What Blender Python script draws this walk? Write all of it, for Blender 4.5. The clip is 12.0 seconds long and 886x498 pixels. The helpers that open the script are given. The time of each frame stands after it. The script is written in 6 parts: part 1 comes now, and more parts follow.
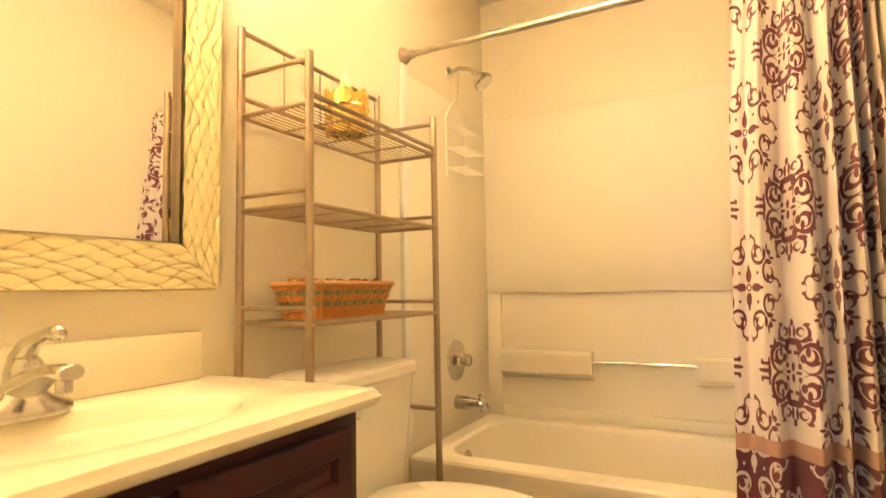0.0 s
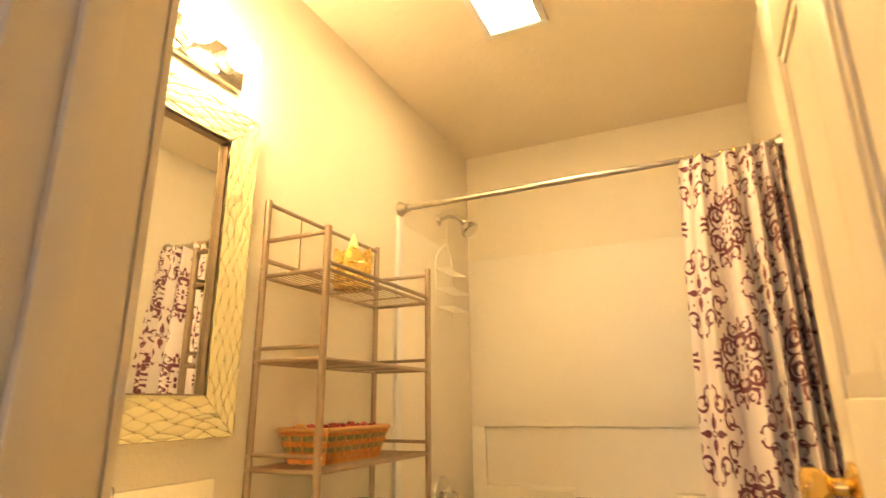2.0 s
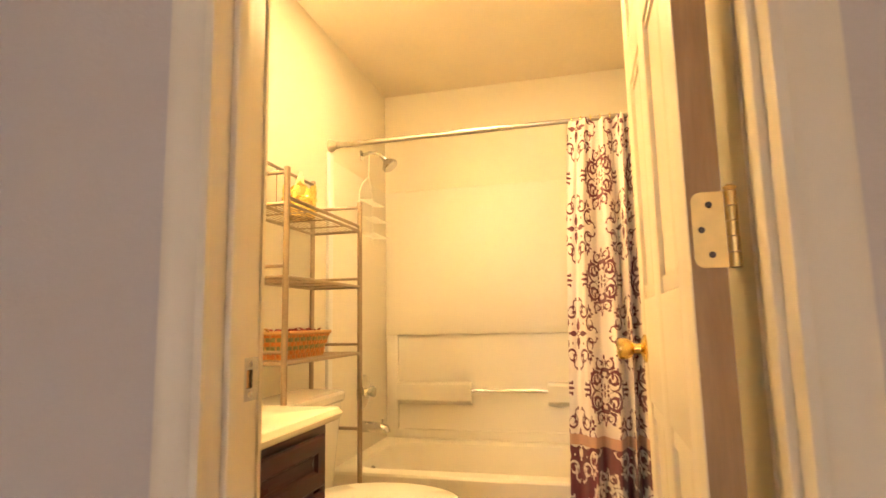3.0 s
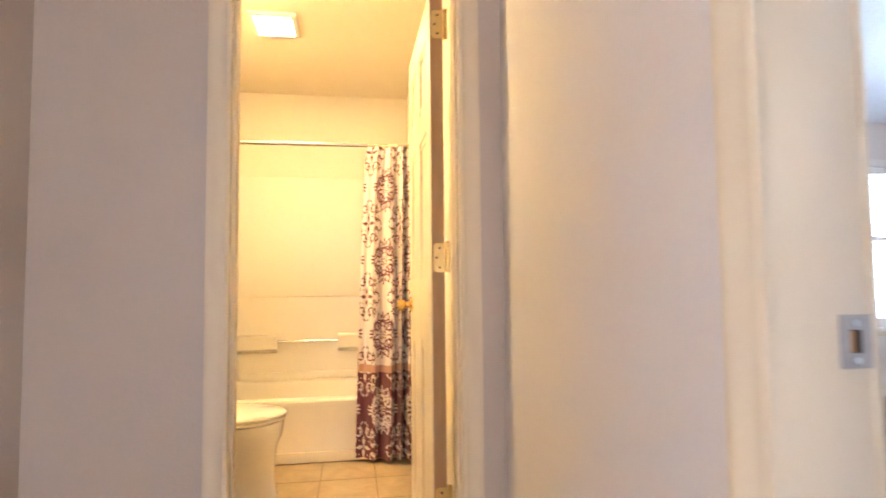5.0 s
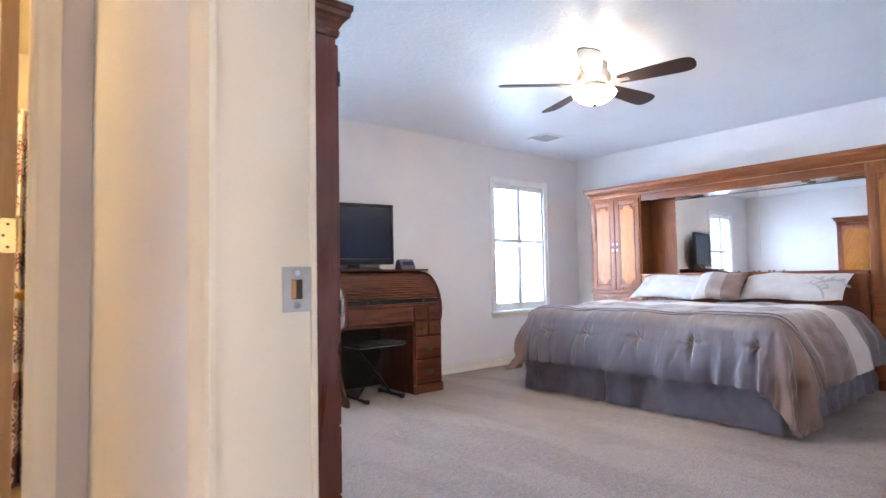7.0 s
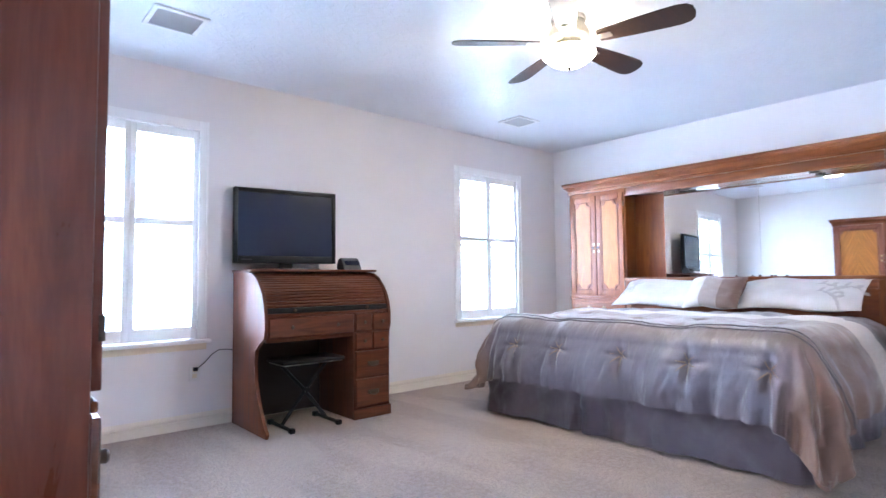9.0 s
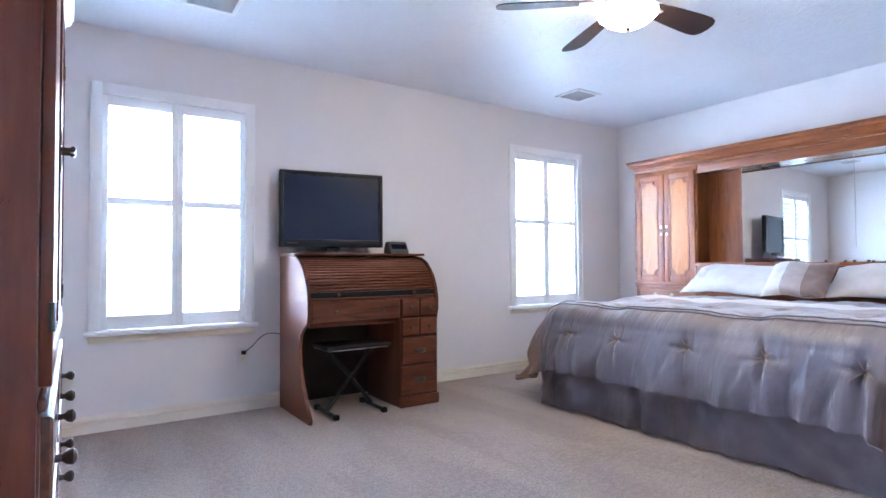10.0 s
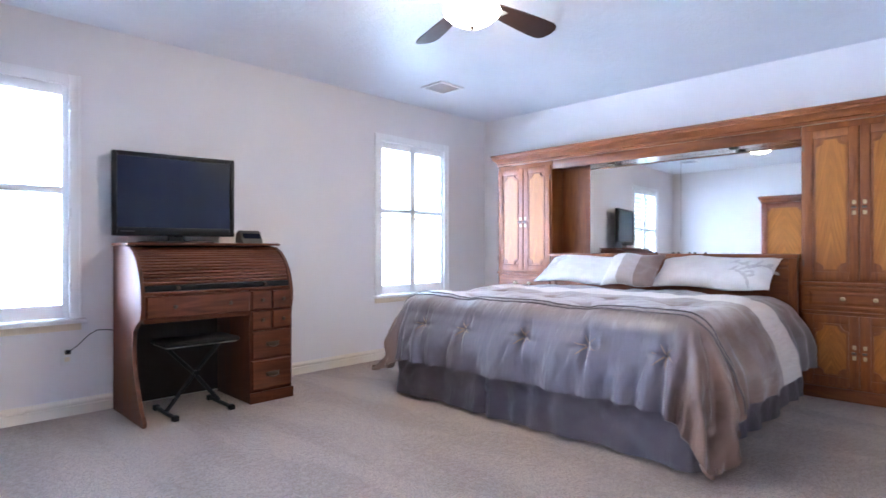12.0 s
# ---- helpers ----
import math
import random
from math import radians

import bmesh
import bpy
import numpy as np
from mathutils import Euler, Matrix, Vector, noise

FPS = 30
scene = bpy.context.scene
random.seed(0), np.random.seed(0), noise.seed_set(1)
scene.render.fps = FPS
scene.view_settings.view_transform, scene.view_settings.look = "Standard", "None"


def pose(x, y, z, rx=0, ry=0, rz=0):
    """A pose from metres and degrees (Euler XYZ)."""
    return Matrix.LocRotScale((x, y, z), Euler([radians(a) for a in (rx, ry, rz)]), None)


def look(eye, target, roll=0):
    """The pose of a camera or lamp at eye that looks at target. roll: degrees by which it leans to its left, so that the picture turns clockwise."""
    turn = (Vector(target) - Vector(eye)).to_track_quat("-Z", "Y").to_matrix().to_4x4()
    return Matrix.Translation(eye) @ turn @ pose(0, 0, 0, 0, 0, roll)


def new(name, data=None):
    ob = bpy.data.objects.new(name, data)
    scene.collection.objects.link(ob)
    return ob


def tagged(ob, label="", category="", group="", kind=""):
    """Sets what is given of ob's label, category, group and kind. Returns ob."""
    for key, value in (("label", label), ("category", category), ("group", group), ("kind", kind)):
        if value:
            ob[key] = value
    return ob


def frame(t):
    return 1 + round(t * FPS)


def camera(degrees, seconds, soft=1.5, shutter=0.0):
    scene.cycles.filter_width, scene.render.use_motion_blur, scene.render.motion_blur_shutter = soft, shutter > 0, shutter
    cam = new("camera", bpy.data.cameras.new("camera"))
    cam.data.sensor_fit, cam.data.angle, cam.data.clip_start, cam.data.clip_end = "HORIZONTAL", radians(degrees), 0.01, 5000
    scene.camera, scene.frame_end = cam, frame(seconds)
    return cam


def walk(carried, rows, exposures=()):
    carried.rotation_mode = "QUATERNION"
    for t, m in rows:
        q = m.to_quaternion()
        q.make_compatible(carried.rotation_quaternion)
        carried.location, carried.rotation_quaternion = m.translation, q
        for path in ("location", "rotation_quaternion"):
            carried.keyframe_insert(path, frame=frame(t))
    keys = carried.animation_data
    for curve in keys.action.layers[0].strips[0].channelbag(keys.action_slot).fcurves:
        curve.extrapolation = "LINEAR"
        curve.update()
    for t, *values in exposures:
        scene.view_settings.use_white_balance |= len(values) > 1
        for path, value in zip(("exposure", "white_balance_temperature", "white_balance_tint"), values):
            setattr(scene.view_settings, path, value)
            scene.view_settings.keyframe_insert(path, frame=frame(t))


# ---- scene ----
cam = camera(77.3, 12.0, shutter=0.4)
PATH = [
    (0, (-0.068, 0.516, 1.01), (-0.99, 2.285, 1.156), -1.1),
    (0.5, (-0.076, 0.508, 1.072), (-0.999, 2.264, 1.323), -1.3),
    (1, (-0.065, 0.49, 1.11), (-0.974, 2.221, 1.534), -1.2),
    (1.5, (-0.057, 0.445, 1.137), (-0.942, 2.156, 1.676), -1.0),
    (2, (-0.019, 0.305, 1.099), (-0.835, 2.049, 1.638), -0.6),
    (2.5, (-0.006, 0.118, 1.064), (-0.587, 1.995, 1.439), -1.0),
    (2.7, (0.011, 0.03, 1.056), (-0.534, 1.928, 1.378), -1.1),
    (4.5, (-0.108, -0.902, 1.100), (-0.010, 1.092, 1.225), -0.5),
    (5, (-0.118, -1.130, 1.090), (0.206, 0.840, 1.206), -0.6),
    (5.5, (-0.081, -1.322, 1.098), (0.573, 0.566, 1.183), -1.0),
    (6, (-0.017, -1.393, 1.088), (0.977, 0.341, 1.164), -1.0),
    (6.5, (0.023, -1.392, 1.063), (1.211, 0.215, 1.142), -1.2),
    (7, (0.12, -1.283, 1.031), (1.387, 0.261, 1.131), -1.1),
    (8.8, (0.753, -0.907, 1.026), (2.087, 0.579, 1.134), -0.6),
    (9, (0.837, -0.856, 1.021), (2.142, 0.655, 1.132), -0.6),
    (9.5, (0.974, -0.794, 1.015), (2.218, 0.768, 1.116), -0.6),
    (10, (1.067, -0.779, 1.02), (2.182, 0.88, 1.077), -0.4),
    (10.5, (1.135, -0.812, 1.022), (2.226, 0.864, 1.051), -0.3),
    (11, (1.21, -0.859, 1.035), (2.38, 0.763, 1.05), -0.1),
    (11.5, (1.242, -0.896, 1.047), (2.546, 0.621, 1.053), -0.1),
    (12, (1.261, -0.917, 1.06), (2.682, 0.491, 1.062), -0.1),
]
EXPOSURES = [(0.0, 0.40, 6550, 10), (1.0, 0.17, 6550, 10), (2.0, 0.16, 6850, 10), (2.7, 0.42, 7200, 10), (4.5, 0.92, 6450, 10), (6.0, 0.70, 6350, 10), (6.5, 0.78, 6300, 10), (7.2, 0.88, 6200, 10), (9.0, 1.08, 5850, 10), (9.6, 0.90, 5800, 10), (10.5, 0.82, 5750, 10), (11.5, 0.78, 5800, 10), (12.0, 0.88, 5850, 11)]
walk(cam, [(t, look(eye, target, roll)) for t, eye, target, roll in PATH], EXPOSURES)

# ---- world, sun and large lights ----
world = bpy.data.worlds.new("sky")
scene.world = world
world.use_nodes = True
wn = world.node_tree
sky = wn.nodes.new("ShaderNodeTexSky")
sky.sky_type, sky.sun_disc = "NISHITA", False
sky.sun_elevation, sky.sun_rotation = radians(48), radians(180)
wn.nodes["Background"].inputs["Strength"].default_value = 0.12
wn.links.new(sky.outputs["Color"], wn.nodes["Background"].inputs["Color"])
sun = new("sun", bpy.data.lights.new("sun", "SUN"))
sun.data.energy, sun.data.angle, sun.data.color = 3.0, radians(0.5), (1.0, 0.95, 0.88)
sun.matrix_world = look((0, -20, 22), (0, 0, 0))
BULB_GLOW, CEIL_GLOW, FAN_GLOW, SKY_GLOW, SIDE_GLOW = 130.0, 100.0, 78.0, 60.0, 4.6
WARM, FAN_WARM, DAY = (1.0, 0.69, 0.32), (1.0, 0.84, 0.62), (0.53, 0.72, 1.0)


# ---- materials ----
class Nodes:
    """A small writer of shader nodes for one material."""

    def __init__(self, name):
        self.m = bpy.data.materials.new(name)
        self.m.use_nodes = True
        self.t = self.m.node_tree
        self.b = self.t.nodes["Principled BSDF"]

    def put(self, socket, v):
        if isinstance(v, bpy.types.NodeSocket):
            self.t.links.new(v, socket)
        elif isinstance(v, (tuple, list)) and len(v) == 3 and socket.type == "RGBA":
            socket.default_value = (*v, 1)
        else:
            socket.default_value = v

    def math(self, op, a, b=0.0, c=0.0):
        n = self.t.nodes.new("ShaderNodeMath")
        n.operation = op
        for s, v in zip(n.inputs, (a, b, c)):
            self.put(s, v)
        return n.outputs[0]

    def coords(self, which="Object", scale=(1, 1, 1), rot=(0, 0, 0)):
        c = self.t.nodes.new("ShaderNodeTexCoord")
        m = self.t.nodes.new("ShaderNodeMapping")
        m.inputs["Scale"].default_value = scale
        m.inputs["Rotation"].default_value = [radians(a) for a in rot]
        self.t.links.new(c.outputs[which], m.inputs["Vector"])
        return m.outputs[0]

    def split(self, v):
        n = self.t.nodes.new("ShaderNodeSeparateXYZ")
        self.put(n.inputs[0], v)
        return n.outputs

    def join(self, x, y, z):
        n = self.t.nodes.new("ShaderNodeCombineXYZ")
        for s, v in zip(n.inputs, (x, y, z)):
            self.put(s, v)
        return n.outputs[0]

    def noise(self, vec, scale, detail=4.0, rough=0.55, distort=0.0):
        n = self.t.nodes.new("ShaderNodeTexNoise")
        self.put(n.inputs["Vector"], vec)
        for k, v in (("Scale", scale), ("Detail", detail), ("Roughness", rough), ("Distortion", distort)):
            n.inputs[k].default_value = v
        return n.outputs["Fac"]

    def ramp(self, fac, stops):
        n = self.t.nodes.new("ShaderNodeValToRGB")
        e = n.color_ramp.elements
        while len(e) < len(stops):
            e.new(0.5)
        for el, (p, c) in zip(e, stops):
            el.position, el.color = p, (*c, 1)
        self.put(n.inputs[0], fac)
        return n.outputs[0]

    def mix(self, fac, a, b, blend="MIX"):
        n = self.t.nodes.new("ShaderNodeMix")
        n.data_type, n.blend_type = "RGBA", blend
        self.put(n.inputs[0], fac), self.put(n.inputs[6], a), self.put(n.inputs[7], b)
        return n.outputs[2]

    def span(self, v, lo, hi, a=0.0, b=1.0):
        n = self.t.nodes.new("ShaderNodeMapRange")
        for s, x in zip(n.inputs, (v, lo, hi, a, b)):
            self.put(s, x)
        return n.outputs[0]

    def bump(self, h, strength=0.3, dist=0.01):
        n = self.t.nodes.new("ShaderNodeBump")
        n.inputs["Strength"].default_value, n.inputs["Distance"].default_value = strength, dist
        self.put(n.inputs["Height"], h)
        self.t.links.new(n.outputs[0], self.b.inputs["Normal"])

    def done(self, color=None, rough=0.5, metal=0.0, **more):
        if color is not None:
            self.put(self.b.inputs["Base Color"], color)
        self.put(self.b.inputs["Roughness"], rough)
        self.put(self.b.inputs["Metallic"], metal)
        for k, v in more.items():
            self.put(self.b.inputs[k.replace("_", " ")], v)
        return self.m


def dull(c, f):
    return tuple(x * f for x in c)


def painted(name, c, rough=0.6, grain=160.0, depth=0.12, dirt=0.06, gloss=0.5):
    n = Nodes(name)
    v = n.coords()
    big, small = n.noise(v, 1.7, 5), n.noise(v, grain, 3)
    n.bump(n.math("ADD", small, n.math("MULTIPLY", n.noise(v, grain * 0.3, 2), 0.7)), depth, 0.004)
    col = n.ramp(big, [(0.25, dull(c, 1 - dirt)), (0.75, c)])
    return n.done(col, n.span(big, 0.3, 0.7, rough - 0.05, rough + 0.08), Specular_IOR_Level=gloss)


def wood(name, dark, light, along="Z", rough=0.32, scale=1.0, coat=0.25):
    n = Nodes(name)
    k = {"X": (1.2, 14, 14), "Y": (14, 1.2, 14), "Z": (14, 14, 1.2)}[along]
    v = n.coords(scale=[x * scale for x in k])
    grain = n.noise(v, 1.6, 8, 0.62, 1.2)
    pores = n.noise(n.coords(scale=[x * scale * 7 for x in k]), 2.0, 3)
    tone = n.noise(n.coords(), 2.2, 3)
    col = n.ramp(grain, [(0.3, dark), (0.52, tuple((a + b) / 2 for a, b in zip(dark, light))), (0.72, light)])
    col = n.mix(n.span(pores, 0.42, 0.75, 0.0, 0.3), col, dull(dark, 0.75))
    col = n.mix(n.span(tone, 0.3, 0.7, 0.0, 0.35), col, dull(dark, 1.1))
    n.bump(n.math("ADD", pores, grain), 0.12, 0.002)
    return n.done(col, n.span(grain, 0.3, 0.7, rough - 0.06, rough + 0.1), Coat_Weight=coat, Coat_Roughness=0.22, Specular_IOR_Level=0.2)


def chevron_wood(name, dark, light):
    n = Nodes(name)
    x, y, z = n.split(n.coords("Generated"))
    side = n.math("ABSOLUTE", n.math("SUBTRACT", y, 0.5))
    w = n.math("ADD", n.math("MULTIPLY", z, 3.0), n.math("MULTIPLY", side, 3.2))
    v = n.join(n.math("MULTIPLY", w, 9.0), n.math("MULTIPLY", y, 1.5), n.math("MULTIPLY", z, 1.0))
    g = n.noise(v, 1.5, 7, 0.6, 0.8)
    fine = n.noise(n.join(n.math("MULTIPLY", w, 60.0), y, z), 2.0, 3)
    col = n.ramp(g, [(0.28, dark), (0.55, tuple((a + b) / 2 for a, b in zip(dark, light))), (0.75, light)])
    col = n.mix(n.span(fine, 0.45, 0.75, 0.0, 0.3), col, dull(dark, 0.7))
    n.bump(fine, 0.08, 0.002)
    return n.done(col, 0.42, Specular_IOR_Level=0.16, Coat_Weight=0.07, Coat_Roughness=0.25)


def metal(name, c, rough=0.2, wear=0.1):
    n = Nodes(name)
    s = n.noise(n.coords(), 45, 4)
    return n.done(n.ramp(s, [(0.3, dull(c, 0.85)), (0.7, c)]), n.span(s, 0.3, 0.7, rough, rough + wear), 1.0)


def glow(name, c, power):
    n = Nodes(name)
    return n.done((0.9, 0.9, 0.9), 0.4, Emission_Color=c, Emission_Strength=power)


def cloth(name, c1, c2, rough=0.6, sheen=0.3, weave=900.0, creases=0.25):
    n = Nodes(name)
    v = n.coords()
    big, thread = n.noise(v, 6, 4), n.noise(v, weave, 2)
    fold = n.noise(n.coords(scale=(1, 1, 0.5)), 9, 3, 0.5, 0.6)
    n.bump(n.math("ADD", n.math("MULTIPLY", fold, 1.0), n.math("MULTIPLY", thread, 0.12)), creases, 0.02)
    return n.done(n.ramp(big, [(0.3, c1), (0.7, c2)]), rough, Sheen_Weight=sheen)


M_BATH_WALL = painted("bath wall paint", (0.80, 0.74, 0.62), 0.55, 130, 0.18)
M_WALL = painted("bedroom wall paint", (0.80, 0.775, 0.785), 0.62, 120, 0.2)
# darker than the off-white hall wall: the hall's dim light is put into this colour
M_HALL_DIM = painted("dimmed hall wall", (0.60, 0.53, 0.48), 0.6, 120, 0.2)
M_BASE = painted("baseboard enamel", (0.80, 0.74, 0.65), 0.4, 40, 0.05)
M_TRIM = painted("trim enamel", (0.78, 0.69, 0.54), 0.5, 40, 0.05, 0.04, 0.35)
M_JAMB = painted("jamb enamel", (0.77, 0.68, 0.53), 0.4, 30, 0.06, 0.04, 0.4)
M_SHUTTER = painted("shutter enamel", (0.90, 0.90, 0.91), 0.4, 40, 0.03)


def ceiling_mat(name, c, relief):
    n = Nodes(name)
    v = n.coords()
    blot = n.span(n.noise(v, 16, 5, 0.6, 0.8), 0.47, 0.56)
    n.bump(n.math("ADD", blot, n.math("MULTIPLY", n.noise(v, 70, 3), 0.4)), relief, 0.005)
    return n.done(n.ramp(n.noise(v, 2, 4), [(0.3, dull(c, 0.95)), (0.7, c)]), 0.36)


M_BATH_CEIL = ceiling_mat("bath ceiling texture", (0.82, 0.73, 0.59), 0.16)
M_CEIL = ceiling_mat("bedroom ceiling texture", (0.70, 0.71, 0.75), 0.42)


def carpet_mat():
    n = Nodes("beige cut pile carpet")
    v = n.coords()
    tuft, mid = n.noise(v, 120, 5, 0.75), n.noise(v, 34, 5, 0.65)
    sweep = n.coords(scale=(1.0, 0.26, 1), rot=(0, 0, 62))
    lay = n.math("MULTIPLY_ADD", n.noise(n.coords(), 7, 3), 0.18, n.noise(sweep, 3.2, 2, 0.4, 0.4))
    col = n.ramp(tuft, [(0.36, (0.18, 0.122, 0.097)), (0.50, (0.48, 0.360, 0.30)), (0.62, (0.80, 0.63, 0.54))])
    col = n.mix(n.span(lay, 0.54, 0.65, 0.0, 0.46), col, (0.30, 0.212, 0.175))
    col = n.mix(n.span(mid, 0.46, 0.66, 0.0, 0.4), col, (0.74, 0.59, 0.51))
    n.bump(n.math("ADD", n.math("MULTIPLY", tuft, 1.0), n.math("MULTIPLY", mid, 1.4)), 1.0, 0.03)
    return n.done(col, 0.95, Sheen_Weight=0.25)


M_CARPET = carpet_mat()


def tile_mat():
    n = Nodes("tan floor tile")
    v = n.coords()
    o = n.t.nodes.new("ShaderNodeObjectInfo").outputs["Random"]
    col = n.ramp(n.noise(v, 7, 6, 0.6, 0.7), [(0.3, (0.42, 0.31, 0.19)), (0.7, (0.60, 0.47, 0.31))])
    col = n.mix(n.math("MULTIPLY", o, 0.25), col, (0.46, 0.36, 0.24))
    n.bump(n.noise(v, 60, 3), 0.08, 0.003)
    return n.done(col, 0.35)


M_TILE = tile_mat()
M_GROUT = painted("grout", (0.36, 0.29, 0.20), 0.9, 200, 0.3)
M_ACRYLIC = painted("tub surround acrylic", (0.80, 0.75, 0.66), 0.42, 12, 0.02, 0.04)
M_PORCELAIN = painted("white porcelain", (0.84, 0.81, 0.75), 0.12, 10, 0.01, 0.03)
M_MARBLE = painted("cultured marble", (0.84, 0.79, 0.64), 0.16, 9, 0.01, 0.05)
M_CHROME = metal("polished chrome", (0.66, 0.65, 0.63), 0.08, 0.08)
M_NICKEL = metal("brushed nickel", (0.50, 0.46, 0.41), 0.28, 0.12)
M_PEWTER = metal("grey rack enamel", (0.41, 0.32, 0.24), 0.34, 0.12)
M_BRASS = metal("polished brass", (0.83, 0.58, 0.20), 0.17, 0.15)
M_AGED = metal("dull plated brass", (0.74, 0.53, 0.22), 0.32, 0.2)
M_GOLD = metal("gold foil", (0.95, 0.68, 0.22), 0.2, 0.15)
M_STEEL = metal("strike plate steel", (0.52, 0.50, 0.47), 0.3, 0.15)
M_BRONZE = metal("dark bronze", (0.09, 0.07, 0.06), 0.35, 0.15)
M_ANTIQUE = metal("antique brass", (0.42, 0.32, 0.20), 0.3, 0.15)
M_DARKHOLE = painted("mortise shadow", (0.03, 0.02, 0.015), 0.9)
M_BAREEDGE = wood("unpainted door edge", (0.36, 0.22, 0.11), (0.52, 0.35, 0.20), "Z", 0.6, 1.0, 0.0)
M_RAWWOOD = wood("bare pine", (0.45, 0.22, 0.08), (0.62, 0.36, 0.15))
M_ESPRESSO = wood("espresso cherry", (0.022, 0.004, 0.006), (0.072, 0.011, 0.014), "Y", 0.36, 1.0, 0.08)
M_DESK = wood("walnut stain Z", (0.050, 0.014, 0.007), (0.16, 0.050, 0.022), "Z", 0.52, 1.0, 0.0)
M_DESKX = wood("walnut stain X", (0.050, 0.013, 0.006), (0.17, 0.052, 0.022), "X", 0.42, 1.0, 0.02)
M_OAK = wood("honey oak Z", (0.090, 0.021, 0.005), (0.26, 0.076, 0.015), "Z", 0.45, 1.0, 0.06)
M_OAKY = wood("honey oak Y", (0.080, 0.019, 0.005), (0.24, 0.068, 0.014), "Y", 0.42, 1.0, 0.12)
M_GLOSS = wood("glossy soffit", (0.12, 0.045, 0.02), (0.25, 0.10, 0.04), "Y", 0.1, 1.0, 1.0)
M_CHEV = chevron_wood("chevron oak veneer", (0.14, 0.036, 0.007), (0.44, 0.170, 0.030))
M_ARMOIRE = wood("cherry side", (0.095, 0.023, 0.013), (0.215, 0.060, 0.031), "Z", 0.32, 0.6, 0.3)
M_ARMY = wood("cherry front", (0.075, 0.022, 0.011), (0.19, 0.062, 0.028), "Y", 0.18, 1.0, 0.6)
M_MIRROR = Nodes("mirror").done((0.92, 0.93, 0.92), 0.015, 1.0)
M_BLACK = painted("black plastic", (0.010, 0.010, 0.013), 0.35, 200, 0.05, 0.06, 0.2)
M_VENT = painted("register enamel", (0.46, 0.46, 0.48), 0.45, 40, 0.03)
M_SCREEN = Nodes("dark screen").done((0.010, 0.013, 0.032), 0.22, Specular_IOR_Level=0.28)
# near-black brown that stands in for the shade inside the desk's kneehole
M_KNEEHOLE_SHADE = painted("kneehole shade brown", (0.020, 0.012, 0.011), 0.7, 150, 0.2)
M_GREYPL = painted("grey plastic", (0.07, 0.07, 0.08), 0.35, 150, 0.1)
M_VINYL = painted("black vinyl", (0.009, 0.009, 0.011), 0.7, 220, 0.3, 0.06, 0.2)
M_WHITEPL = painted("white plastic", (0.78, 0.77, 0.76), 0.35, 20, 0.02)
M_WIRE = painted("white coated wire", (0.84, 0.80, 0.72), 0.35, 30, 0.03)
M_FRAMELEAF = painted("carved cream frame", (0.83, 0.75, 0.47), 0.42, 90, 0.08)
M_GROOVE = painted("frame groove wash", (0.46, 0.35, 0.17), 0.6, 60, 0.1)
M_WAX = Nodes("candle wax").done((0.86, 0.74, 0.40), 0.3, Subsurface_Weight=0.3)
M_ORANGE = painted("orange reed", (0.58, 0.20, 0.045), 0.55, 90, 0.3)
M_GREEN = painted("green reed", (0.20, 0.21, 0.085), 0.55, 90, 0.3)
M_REED = painted("tan reed", (0.50, 0.27, 0.09), 0.55, 90, 0.3)
M_PETAL = painted("red dried petals", (0.30, 0.035, 0.03), 0.7, 60, 0.3)
M_BLADE = wood("fan blade walnut", (0.018, 0.009, 0.007), (0.052, 0.024, 0.017), "X", 0.55, 1.0, 0.0)
M_BULB = glow("lit globe bulb", WARM, BULB_GLOW)
M_PANEL = glow("lit ceiling lens", WARM, CEIL_GLOW)
M_BOWL = glow("lit frosted bowl", FAN_WARM, FAN_GLOW)
M_SKYGLOW = glow("bright overcast distance", DAY, SKY_GLOW)
M_SIDEGLOW = glow("unseen hall daylight", (1.0, 0.87, 0.82), SIDE_GLOW)
M_GLASS = Nodes("window glass").done((1, 1, 1), 0.02, Transmission_Weight=1.0, IOR=1.05)
M_SKIRT = cloth("grey satin skirt", (0.088, 0.072, 0.088), (0.145, 0.120, 0.142), 0.30, 0.1, 900, 1.0)
M_CREAM = cloth("cream sateen", (0.52, 0.47, 0.45), (0.63, 0.58, 0.56), 0.45, 0.2, 900, 0.6)
M_GREYLEAF = cloth("grey embroidery", (0.38, 0.34, 0.33), (0.46, 0.41, 0.39), 0.5)
M_BAND = cloth("taupe band", (0.28, 0.22, 0.20), (0.36, 0.29, 0.26), 0.45)
M_CHOCO = cloth("brown band", (0.13, 0.075, 0.055), (0.19, 0.115, 0.085), 0.45)
M_BUTTON = cloth("bronze button", (0.20, 0.12, 0.07), (0.30, 0.19, 0.11), 0.35)
M_PIPING = cloth("dark piping", (0.06, 0.045, 0.045), (0.09, 0.07, 0.068), 0.4)


